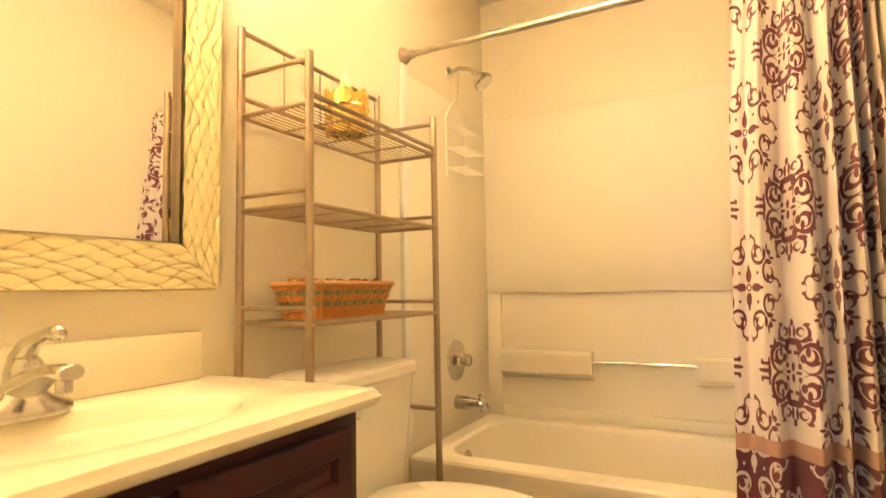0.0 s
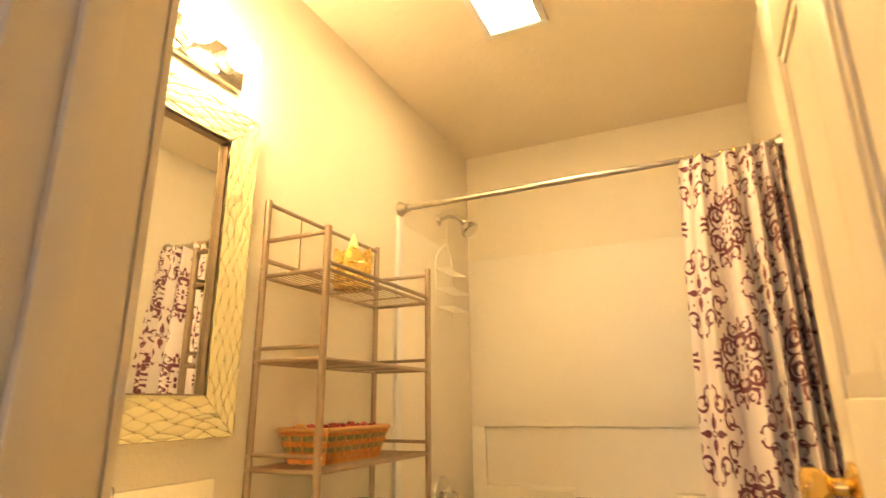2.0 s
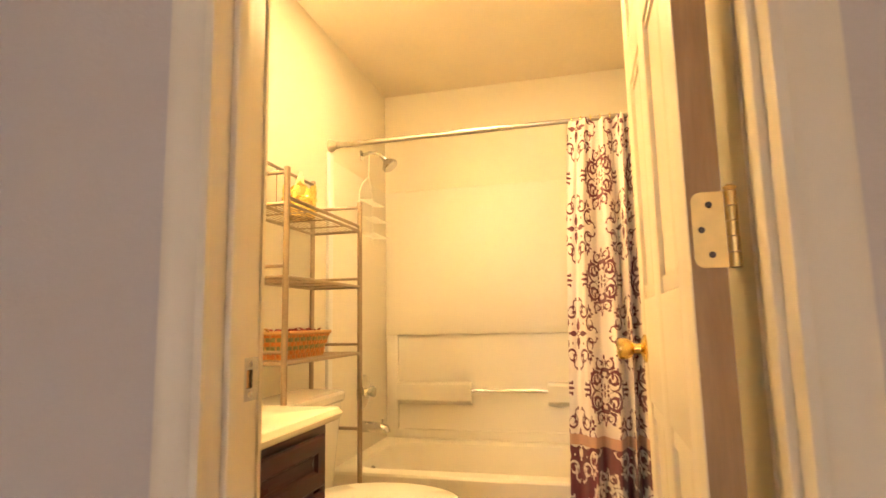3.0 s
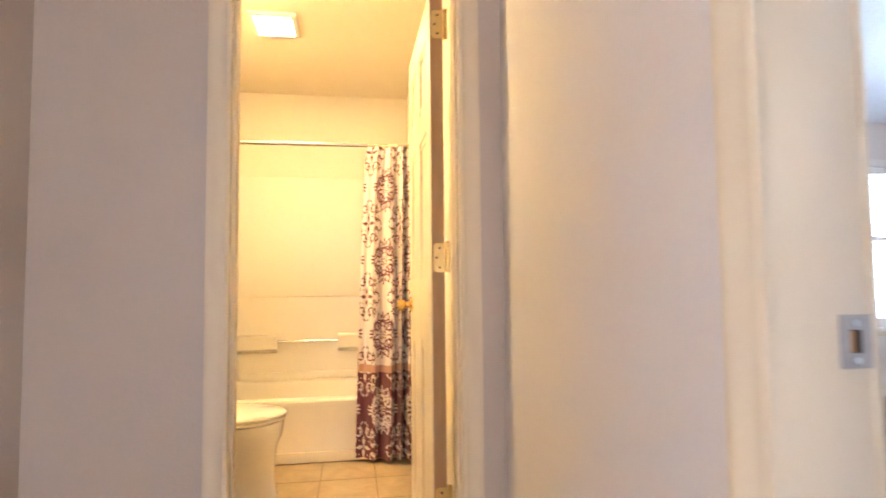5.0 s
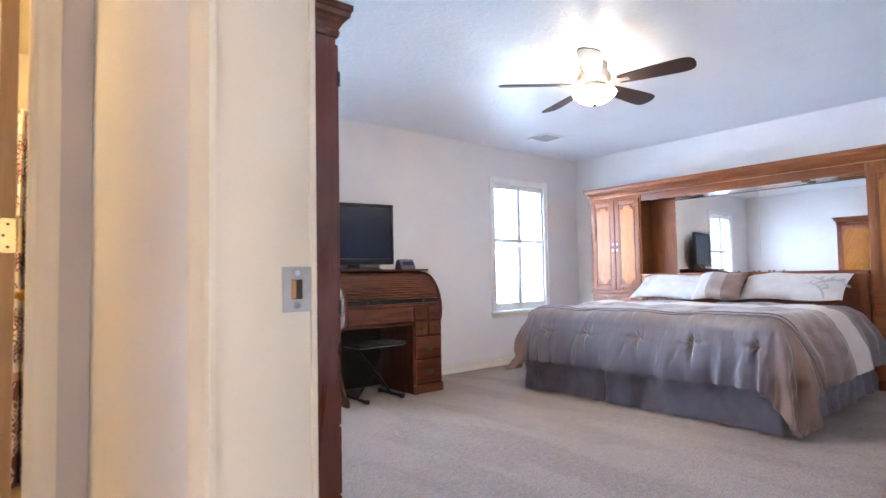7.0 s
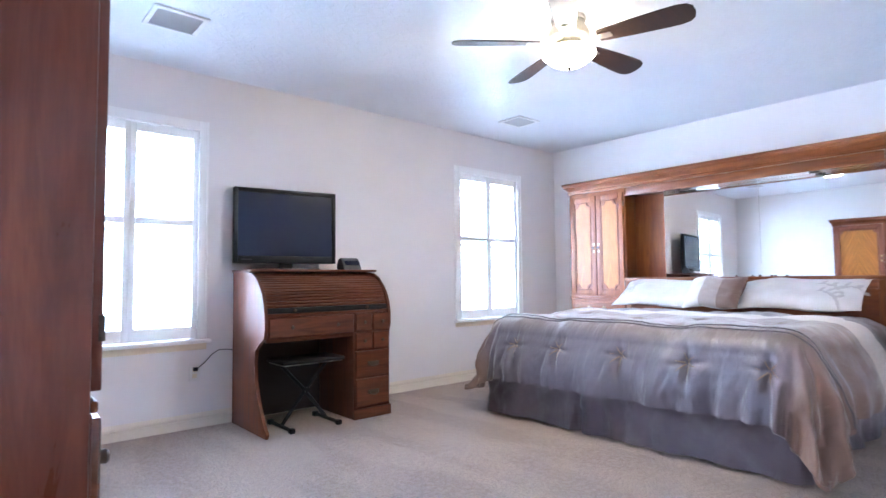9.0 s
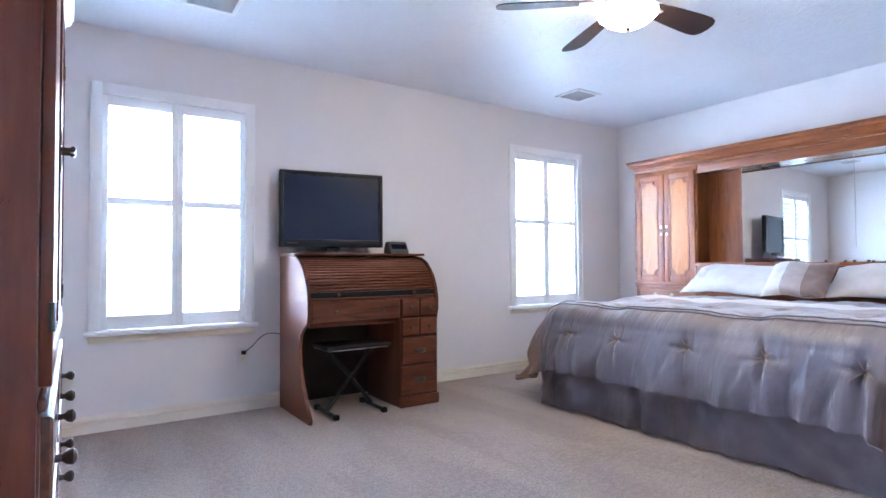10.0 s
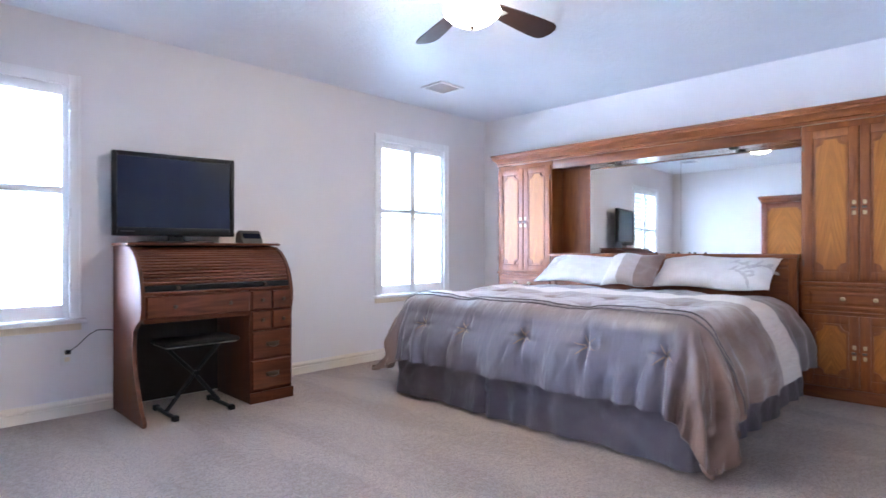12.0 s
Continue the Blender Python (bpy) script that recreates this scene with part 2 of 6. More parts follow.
def comforter_mat():
    """Stripes across the bed by the sheet's own length: a dusty grey foot with its bluish sheen coloured in, taupe,
    cream, dark taupe at the head.
    """
    n = Nodes("striped satin comforter")
    u, v, _ = n.split(n.coords("UV"))
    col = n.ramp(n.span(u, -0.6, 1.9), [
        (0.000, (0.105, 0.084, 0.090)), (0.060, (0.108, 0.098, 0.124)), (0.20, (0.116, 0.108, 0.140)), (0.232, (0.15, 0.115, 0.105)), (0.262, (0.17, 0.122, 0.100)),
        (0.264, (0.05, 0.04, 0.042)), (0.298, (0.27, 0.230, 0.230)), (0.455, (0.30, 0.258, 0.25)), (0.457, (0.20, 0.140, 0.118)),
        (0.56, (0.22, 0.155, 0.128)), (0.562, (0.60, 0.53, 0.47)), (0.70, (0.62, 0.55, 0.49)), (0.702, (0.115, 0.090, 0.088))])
    # brown over the foot's side drops, the satin's warm sheen put into the colour
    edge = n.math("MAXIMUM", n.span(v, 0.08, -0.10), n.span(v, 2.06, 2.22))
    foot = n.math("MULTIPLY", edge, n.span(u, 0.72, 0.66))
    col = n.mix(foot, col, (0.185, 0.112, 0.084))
    ob = n.coords()
    crease = n.noise(n.coords("UV", (1.2, 2.8, 1)), 5.0, 5, 0.55, 0.3)
    pull = n.noise(n.coords("UV", (2.0, 9.0, 1), (0, 0, 14)), 2.4, 3, 0.5, 0.2)
    n.bump(n.math("ADD", n.math("MULTIPLY_ADD", pull, 0.7, crease), n.math("MULTIPLY", n.noise(ob, 700, 2), 0.02)), 0.55, 0.022)
    return n.done(col, n.span(crease, 0.3, 0.7, 0.30, 0.42), Sheen_Weight=0.2, Anisotropic=0.3)


M_COMFORTER = comforter_mat()


def damask_mat():
    """Scrolled medallions in a half-drop repeat, plum on cream; cream on plum below a plain band."""
    n = Nodes("damask curtain print")
    u, v, _ = n.split(n.coords("UV", (1.7, 1, 1)))
    m = n.math

    def disc(p, cx, cy, rx, ry):
        x = m("MULTIPLY_ADD", p[0], 1 / rx, -cx / rx)
        y = m("MULTIPLY_ADD", p[1], 1 / ry, -cy / ry)
        return m("LESS_THAN", m("MULTIPLY_ADD", x, x, m("MULTIPLY", y, y)), 1.0)

    def horn(p, cx, cy, r, ox, oy, q):
        """A tapered curl: a disc less a smaller one set off towards (ox, oy)."""
        return m("MULTIPLY", disc(p, cx, cy, r, r), m("SUBTRACT", 1.0, disc(p, cx + ox * r, cy + oy * r, r * q, r * q)))

    def cell(shift_u, shift_v):
        a = m("SUBTRACT", m("FRACT", m("MULTIPLY_ADD", u, 1 / 0.41, shift_u)), 0.5)
        b = m("SUBTRACT", m("FRACT", m("MULTIPLY_ADD", v, 1 / 0.455, shift_v)), 0.5)
        return m("MULTIPLY", m("ABSOLUTE", a), 0.41 / 0.166), m("MULTIPLY", m("ABSOLUTE", b), 0.455 / 0.152)

    # the round medallion: a four-petalled flower inside eight curled scrolls
    p = cell(0.317, 0.30)
    one = [m("MULTIPLY", disc(p, 0, 0, 0.075, 0.075), m("SUBTRACT", 1.0, disc(p, 0, 0, 0.04, 0.04))),
           disc(p, 0, 0.22, 0.080, 0.13), disc(p, 0, 0.36, 0.034, 0.08), disc(p, 0.22, 0, 0.13, 0.080), disc(p, 0.36, 0, 0.08, 0.034), disc(p, 0.26, 0.27, 0.034, 0.034),
           horn(p, 0.30, 0.62, 0.21, 0.05, 0.17, 0.84), horn(p, 0.29, 0.66, 0.115, 0.22, -0.25, 0.72), disc(p, 0.20, 0.60, 0.06, 0.05), disc(p, 0.22, 0.74, 0.05, 0.075),
           horn(p, 0.62, 0.30, 0.21, 0.17, 0.05, 0.84), horn(p, 0.66, 0.29, 0.115, -0.25, 0.22, 0.72), disc(p, 0.60, 0.20, 0.05, 0.06), disc(p, 0.74, 0.22, 0.075, 0.05),
           horn(p, 0.12, 0.86, 0.105, -0.25, -0.20, 0.84), disc(p, 0.09, 0.98, 0.036, 0.034), horn(p, 0.86, 0.12, 0.105, -0.20, -0.25, 0.84), disc(p, 0.98, 0.09, 0.034, 0.036),
           disc(p, 0.49, 0.62, 0.05, 0.10), disc(p, 0.62, 0.49, 0.10, 0.05), disc(p, 0.64, 0.66, 0.060, 0.060), disc(p, 0.72, 0.57, 0.085, 0.030), disc(p, 0.57, 0.74, 0.030, 0.085)]
    # the lobed medallion: four leafy lobes, knots above and below, a fleuron at either side
    q = cell(0.817, 0.80)
    two = [horn(q, 0.38, 0.27, 0.28, -0.16, -0.10, 0.78), horn(q, 0.36, 0.28, 0.15, -0.25, 0.25, 0.66), disc(q, 0.20, 0.26, 0.06, 0.080), disc(q, 0.30, 0.38, 0.050, 0.09), disc(q, 0.46, 0.20, 0.08, 0.045),
           disc(q, 0.04, 0.56, 0.09, 0.065), disc(q, 0.13, 0.47, 0.055, 0.09), horn(q, 0.22, 0.70, 0.16, -0.28, 0.14, 0.82), horn(q, 0.16, 0.74, 0.085, 0.30, -0.15, 0.66), disc(q, 0.29, 0.86, 0.065, 0.036), disc(q, 0.30, 0.60, 0.10, 0.040),
           disc(q, 0.045, 0.74, 0.028, 0.11), disc(q, 0.0, 0.90, 0.036, 0.07), disc(q, 0.0, 0.10, 0.032, 0.085), disc(q, 0.11, 0.0, 0.060, 0.030), disc(q, 0.13, 0.12, 0.036, 0.055), disc(q, 0.07, 0.36, 0.05, 0.04),
           disc(q, 0.84, 0.0, 0.18, 0.040), disc(q, 0.80, 0.13, 0.14, 0.032), disc(q, 0.92, 0.15, 0.040, 0.055), disc(q, 0.70, 0.17, 0.036, 0.09), disc(q, 0.69, 0.03, 0.05, 0.09), disc(q, 0.58, 0.44, 0.09, 0.036), disc(q, 0.50, 0.53, 0.040, 0.080)]
    ink = one[0]
    for s in one[1:] + two:
        ink = m("MAXIMUM", ink, s)
    cream, plum = (0.75, 0.675, 0.655), (0.125, 0.022, 0.046)
    top, low = n.mix(ink, cream, plum), n.mix(ink, dull(plum, 0.9), dull(cream, 0.85))
    col = n.mix(m("LESS_THAN", v, 0.545), top, low)
    band = m("MULTIPLY", m("GREATER_THAN", v, 0.545), m("LESS_THAN", v, 0.588))
    col = n.mix(band, col, (0.46, 0.27, 0.20))
    n.bump(n.noise(n.coords("UV", (900, 900, 1)), 1.0, 2), 0.1, 0.002)
    return n.done(col, 0.75, Sheen_Weight=0.15)


M_DAMASK = damask_mat()


# ---- mesh writers ----
def box(bm, x0, x1, y0, y1, z0, z1, bevel=0.0, seg=2):
    r = bmesh.ops.create_cube(bm, size=1.0)["verts"]
    for v in r:
        v.co = Vector(((x0 + x1) / 2 + v.co.x * (x1 - x0), (y0 + y1) / 2 + v.co.y * (y1 - y0), (z0 + z1) / 2 + v.co.z * (z1 - z0)))
    if bevel:
        edges = list({e for v in r for e in v.link_edges})
        bmesh.ops.bevel(bm, geom=edges, offset=bevel, segments=seg, affect="EDGES", profile=0.5)
    return bm


def rings(bm, loops, cap0=True, cap1=True):
    """Skins closed loops of equal length one to the next."""
    made = [[bm.verts.new(p) for p in loop] for loop in loops]
    k = len(made[0])
    for a, b in zip(made, made[1:]):
        for i in range(k):
            bm.faces.new((a[i], a[(i + 1) % k], b[(i + 1) % k], b[i]))
    if cap0:
        bm.faces.new(made[0][::-1])
    if cap1:
        bm.faces.new(made[-1])
    return made


def tube(bm, pts, r, n=10):
    pts = [Vector(p) for p in pts]
    loops, side = [], None
    for i, p in enumerate(pts):
        d = (pts[min(i + 1, len(pts) - 1)] - pts[max(i - 1, 0)]).normalized()
        if side is None:
            side = d.orthogonal().normalized()
        side = (side - d * side.dot(d)).normalized()
        up = d.cross(side)
        rr = r[i] if isinstance(r, (list, tuple)) else r
        loops.append([p + (side * math.cos(a) + up * math.sin(a)) * rr for a in [2 * math.pi * j / n for j in range(n)]])
    rings(bm, loops)
    return bm


def lathe(bm, base, axis, profile, n=24):
    """profile: (distance along the axis, radius)."""
    base, axis = Vector(base), Vector(axis).normalized()
    s = axis.orthogonal().normalized()
    t = axis.cross(s)
    rings(bm, [[base + axis * h + (s * math.cos(a) + t * math.sin(a)) * max(r, 1e-4) for a in [2 * math.pi * j / n for j in range(n)]] for h, r in profile])
    return bm


def prism(bm, poly, axis, a, b):
    """A polygon pushed along an axis: for axis x the polygon is (y, z), for y (x, z), for z (x, y)."""
    def at(p, q):
        return {"x": (q, p[0], p[1]), "y": (p[0], q, p[1]), "z": (p[0], p[1], q)}[axis]
    rings(bm, [[at(p, a) for p in poly], [at(p, b) for p in poly]])
    return bm


def ball(bm, c, r, n=16, squash=1.0):
    lathe(bm, (c[0], c[1], c[2] - r * squash), (0, 0, 1), [(r * squash * (1 - math.cos(math.pi * i / n)), r * math.sin(math.pi * i / n)) for i in range(n + 1)], n)
    return bm


ORIGIN = {}


def thing(name, at, label, category, group="", kind=""):
    e = new(name)
    e.location = at
    ORIGIN[e.name] = Vector(at)
    return tagged(e, label, category, group, kind)


def part(name, bm, material, parent=None, label="", smooth=True, angle=35):
    bmesh.ops.recalc_face_normals(bm, faces=bm.faces)
    o = Vector((0, 0, 0))
    if parent is not None:
        o = ORIGIN.get(parent.name, o)
        bmesh.ops.translate(bm, verts=bm.verts, vec=-o)
    me = bpy.data.meshes.new(name)
    for f in bm.faces:
        f.smooth = smooth
    if smooth:
        for e in bm.edges:
            e.smooth = len(e.link_faces) == 2 and e.calc_face_angle(0) < radians(angle)
    bm.to_mesh(me)
    bm.free()
    for m in (material if isinstance(material, (list, tuple)) else [material]):
        me.materials.append(m)
    ob = new(name, me)
    if parent is not None:
        ob.parent = parent
        ORIGIN[ob.name] = o
    if label:
        ob["label"] = label
    return ob


def slab(name, x0, x1, y0, y1, z0, z1, material, label, category, bevel=0.0):
    bm = box(bmesh.new(), x0, x1, y0, y1, z0, z1, bevel)
    return tagged(part(name, bm, material), label, category, kind="structure")


def boxes(name, rows, material, parent=None, bevel=0.0, label=""):
    bm = bmesh.new()
    for r in rows:
        box(bm, *r, bevel=bevel)
    return part(name, bm, material, parent, label)


# ---- the structure ----
H = 2.54


def wall(name, rows, material, label):
    return tagged(boxes(name, rows, material), label, "wall", kind="structure")


wall("wall_west_bath", [(-1.33, -1.21, 0.61, 3.32, 0, H)], M_BATH_WALL, "cream painted bathroom wall with light orange-peel texture")
wall("wall_north_bath", [(-1.21, 0.315, 3.20, 3.32, 0, H)], M_BATH_WALL, "cream painted bathroom wall above the tub surround")
wall("wall_east_bath", [(0.315, 0.385, 0.61, 3.32, 0, H)], M_BATH_WALL, "cream painted bathroom wall behind the open door")
wall("wall_west_bedroom", [(0.385, 0.455, 0.61, 3.41, 0, H), (0.395, 0.455, -0.573, 0.61, 0, H), (0.395, 0.455, -2.62, -1.415, 0, H), (0.395, 0.455, -1.415, -0.573, 2.075, H)],
     M_WALL, "off-white bedroom wall behind the armoire")
wall("wall_east_hall", [(0.335, 0.395, -0.573, 0.495, 0, H), (0.335, 0.395, -2.5, -1.415, 0, H), (0.335, 0.395, -1.415, -0.573, 2.075, H)], M_WALL, "off-white hall wall beside the bedroom doorway")
wall("wall_south_bath", [(-1.33, -0.475, 0.555, 0.61, 0, H), (0.22, 0.395, 0.555, 0.61, 0, H), (-0.475, 0.22, 0.555, 0.61, 2.075, H)], M_BATH_WALL, "cream painted wall round the bathroom doorway")
wall("wall_north_hall", [(-1.33, -0.475, 0.495, 0.555, 0, H), (0.22, 0.395, 0.495, 0.555, 0, H), (-0.475, 0.22, 0.495, 0.555, 2.075, H)], M_HALL_DIM, "hall wall round the bathroom doorway, its dimness coloured in as greige")
wall("wall_west_hall", [(-1.09, -0.97, -0.75, 0.495, 0, H), (-1.09, -0.97, -2.5, -0.75, 2.1, H)], M_HALL_DIM, "hall wall beside a wide opening, its dimness coloured in as greige")
# the daylit room that the hall opens to, never walked into; both windows unseen, added
wall("wall_closing_room", [(-4.2, -1.09, -0.55, -0.45, 0, H), (-4.3, -4.2, -4.7, -0.45, 0, 0.7), (-4.3, -4.2, -4.7, -0.45, 2.2, H), (-4.3, -4.2, -4.7, -2.9, 0.7, 2.2), (-4.3, -4.2, -0.85, -0.45, 0.7, 2.2),
                            (-4.2, -0.95, -4.7, -4.6, 0, H), (0.15, 0.395, -4.7, -4.6, 0, H), (-0.95, 0.15, -4.7, -4.6, 0, 0.7), (-0.95, 0.15, -4.7, -4.6, 2.2, H), (0.395, 0.515, -4.7, -2.62, 0, H)], M_WALL, "plain walls of the daylit room off the hall")
slab("floor_room", -4.3, -1.09, -4.7, -0.45, -0.12, 0.0, M_CARPET, "beige carpet of the room off the hall", "carpet")
slab("floor_room_south", -1.09, 0.395, -4.7, -2.62, -0.12, 0.0, M_CARPET, "beige carpet beyond the hall", "carpet")
slab("ceiling_room", -4.3, -1.09, -4.7, -0.45, H, H + 0.1, M_CEIL, "ceiling of the room off the hall", "ceiling")
slab("ceiling_room_south", -1.09, 0.515, -4.7, -2.62, H, H + 0.1, M_CEIL, "ceiling beyond the hall", "ceiling")
# glow added out of view to lighten the hall's north wall
slab("backdrop_south", -4.0, 3.0, -6.25, -6.2, -0.4, 5.0, M_SIDEGLOW, "unseen hazy glow outside an added south window, lightening the hall", "backdrop")
slab("backdrop_west", -6.05, -6.0, -7.0, 3.0, -0.4, 5.0, M_SIDEGLOW, "bright hazy daylight outside the unseen side window", "backdrop")
WIN = [(1.22, 2.10), (4.635, 5.515)]
WZ0, WZ1 = 0.62, 2.12
xs = [0.455] + [x for w in WIN for x in w] + [6.20]
rows = [(xs[i], xs[i + 1], 3.29, 3.41, 0, H) for i in (0, 2, 4)]
rows += [(a, b, 3.29, 3.41, z0, z1) for a, b in WIN for z0, z1 in ((0, WZ0), (WZ1, H))]
wall("wall_north_bedroom", rows, M_WALL, "off-white bedroom wall with two shuttered windows")
wall("wall_east_bedroom", [(6.20, 6.32, -1.90, 3.41, 0, H)], M_WALL, "off-white bedroom wall behind the wall unit")
wall("wall_south_bedroom", [(0.455, 6.20, -1.90, -1.78, 0, H)], M_WALL, "off-white wall closing the bedroom")
slab("ceiling_bath", -1.33, 0.385, 0.555, 3.32, H, H + 0.1, M_BATH_CEIL, "textured cream bathroom ceiling", "ceiling")
slab("ceiling_hall", -1.09, 0.395, -2.62, 0.555, H, H + 0.1, M_BATH_CEIL, "textured hall ceiling", "ceiling")
slab("ceiling_bedroom", 0.395, 6.32, -2.62, 3.41, H + 0.002, H + 0.1, M_CEIL, "white knockdown-textured bedroom ceiling", "ceiling")
floor_bath = slab("floor_bath", -1.33, 0.385, 0.52, 3.32, -0.12, -0.006, M_GROUT, "tan tile bathroom floor with brown grout", "floor")
slab("floor_hall", -1.09, 0.395, -2.62, 0.52, -0.12, 0.0, M_CARPET, "beige cut-pile carpet in the hall", "carpet")
slab("floor_bedroom", 0.395, 6.32, -2.62, 3.41, -0.12, 0.0, M_CARPET, "beige cut-pile carpet with vacuum marks", "carpet")
slab("ground", -400, 400, -400, 400, -0.6, -0.4, painted("dry lawn", (0.10, 0.12, 0.05), 0.95, 3, 0.5), "lawn outside the house", "ground")
back = bmesh.new()
box(back, -3.0, 10.0, 6.2, 6.25, -0.4, 5.0)
tagged(part("backdrop", back, M_SKYGLOW), "bright hazy daylight beyond the windows", "backdrop", kind="structure")


def baseboard(name, p, q, n, label="cream painted baseboard with a stepped top"):
    """A stepped board from p to q along a wall whose room side is n."""
    prof = [(0, 0), (0.017, 0), (0.017, 0.058), (0.008, 0.062), (0.008, 0.066), (0.014, 0.070), (0.014, 0.084), (0.007, 0.096), (0.005, 0.102), (0, 0.102)]
    bm = bmesh.new()
    rings(bm, [[(c[0] + n[0] * d, c[1] + n[1] * d, z) for d, z in prof] for c in (p, q)])
    return tagged(part(name, bm, M_BASE, smooth=False), label, "baseboard", kind="structure")


baseboard("baseboard_north", (0.455, 3.29), (6.20, 3.29), (0, -1))
baseboard("baseboard_west", (0.455, -0.515), (0.455, 3.275), (1, 0))
baseboard("baseboard_east", (6.20, -1.78), (6.20, 3.275), (-1, 0))
baseboard("baseboard_south", (0.47, -1.78), (6.185, -1.78), (0, 1))
baseboard("baseboard_hall", (0.335, -0.515), (0.335, 0.495), (-1, 0))
baseboard("baseboard_hall_west", (-0.97, -0.75), (-0.97, 0.495), (1, 0))


def doorway(name, across, a, b, f0, f1, stop, label, casings):
    """Jambs, stops and casings of an opening from a to b. across: the axis along the wall; f0, f1: the wall's faces."""
    def bx(bm, s0, s1, t0, t1, z0, z1, bevel=0.0015):
        box(bm, *((s0, s1, t0, t1) if across == "x" else (t0, t1, s0, s1)), z0, z1, bevel)
    top = 2.06
    frame_ = thing(name, (0, 0, 0), label, "door frame", kind="structure")
    made = []
    for s0, s1 in ((a - 0.0148, a), (b, b + 0.0148)):
        bm = bmesh.new()
        bx(bm, s0, s1, f0 - 0.002, f1 + 0.002, 0, top)
        made.append(part("jamb", bm, M_JAMB, frame_))
    bm = bmesh.new()
    bx(bm, a - 0.0148, b + 0.0148, f0 - 0.002, f1 + 0.002, top, top + 0.0148)
    part("head_jamb", bm, M_JAMB, frame_)
    if stop:
        for s0, s1 in ((a, a + 0.010), (b - 0.010, b)):
            bm = bmesh.new()
            bx(bm, s0, s1, stop[0], stop[1], 0, top)
            part("door_stop", bm, M_JAMB, frame_)
    for face, out, w in casings:
        for s, d in ((a + 0.004, -1), (b - 0.004, 1)):
            prof = [(0, 0), (0, 0.008), (0.010, 0.011), (0.016, 0.009), (0.030, 0.011), (0.044, 0.016), (0.054, 0.018), (w, 0.016), (w, 0)]
            bm = bmesh.new()
            pts = [(s + d * (t + 0.001), face + out * (0.0022 + o)) for t, o in prof]
            pts = pts if across == "x" else [(q, p) for p, q in pts]
            prism(bm, pts, "z", 0, top + w)
            part("casing", bm, M_TRIM, frame_)
        bm = bmesh.new()
        bx(bm, a - w, b + w, min(face + out * 0.003, face + out * 0.019), max(face + out * 0.003, face + out * 0.019), top + 0.006, top + 0.004 + w)
        part("head_casing", bm, M_TRIM, frame_)
    return frame_, made


bath_frame, bath_jambs = doorway("door_frame_1", "x", -0.46, 0.205, 0.495, 0.61, (0.532, 0.566), "cream enamelled bathroom door frame with moulded casing",
                                 ((0.495, -1, 0.060), (0.61, 1, 0.060)))
bed_frame, bed_jambs = doorway("door_frame_2", "y", -1.40, -0.588, 0.335, 0.455, None, "white enamelled bedroom door frame with moulded casing", ((0.335, -1, 0.062), (0.455, 1, 0.060)))


def strike(parent, c, u, n, h=0.060, w=0.040):
    """A strike plate on a jamb: c its middle, u the way along the jamb's width, n out of it."""
    c, u, n = Vector(c), Vector(u), Vector(n)
    z = Vector((0, 0, 1))

    def slabm(bm, p0, p1, q0, q1, d0, d1):
        rings(bm, [[c + u * p + z * q + n * d for p, q in ((p0, q0), (p1, q0), (p1, q1), (p0, q1))] for d in (d0, d1)])
    bm = bmesh.new()
    hw, hh = w / 2, h / 2
    for p0, p1, q0, q1 in ((-hw, -0.008, -hh, hh), (0.008, hw, -hh, hh), (-0.008, 0.008, -hh, -0.013), (-0.008, 0.008, 0.013, hh)):
        slabm(bm, p0, p1, q0, q1, 0.0003, 0.0022)
    plate = part("strike_plate", bm, M_STEEL, parent, "worn steel strike plate", smooth=False)
    bm = bmesh.new()
    slabm(bm, -0.008, 0.008, -0.013, 0.013, 0.0002, 0.0008)
    part("latch_hole", bm, M_DARKHOLE, plate)
    bm = bmesh.new()
    slabm(bm, -0.007, -0.001, -0.012, 0.012, 0.0008, 0.0012)
    part("bare_wood", bm, M_RAWWOOD, plate)
    for q in (-0.021, 0.021):
        bm = lathe(bmesh.new(), c + z * q + n * 0.002, n, [(0, 0.0046), (0.0012, 0.0042), (0.0016, 0.002)], 12)
        part("screw", bm, M_CHROME, plate)


strike(bath_jambs[0], (-0.46, 0.590, 0.985), (0, 1, 0), (1, 0, 0))
strike(bed_jambs[1], (0.437, -0.588, 1.018), (1, 0, 0), (0, -1, 0))


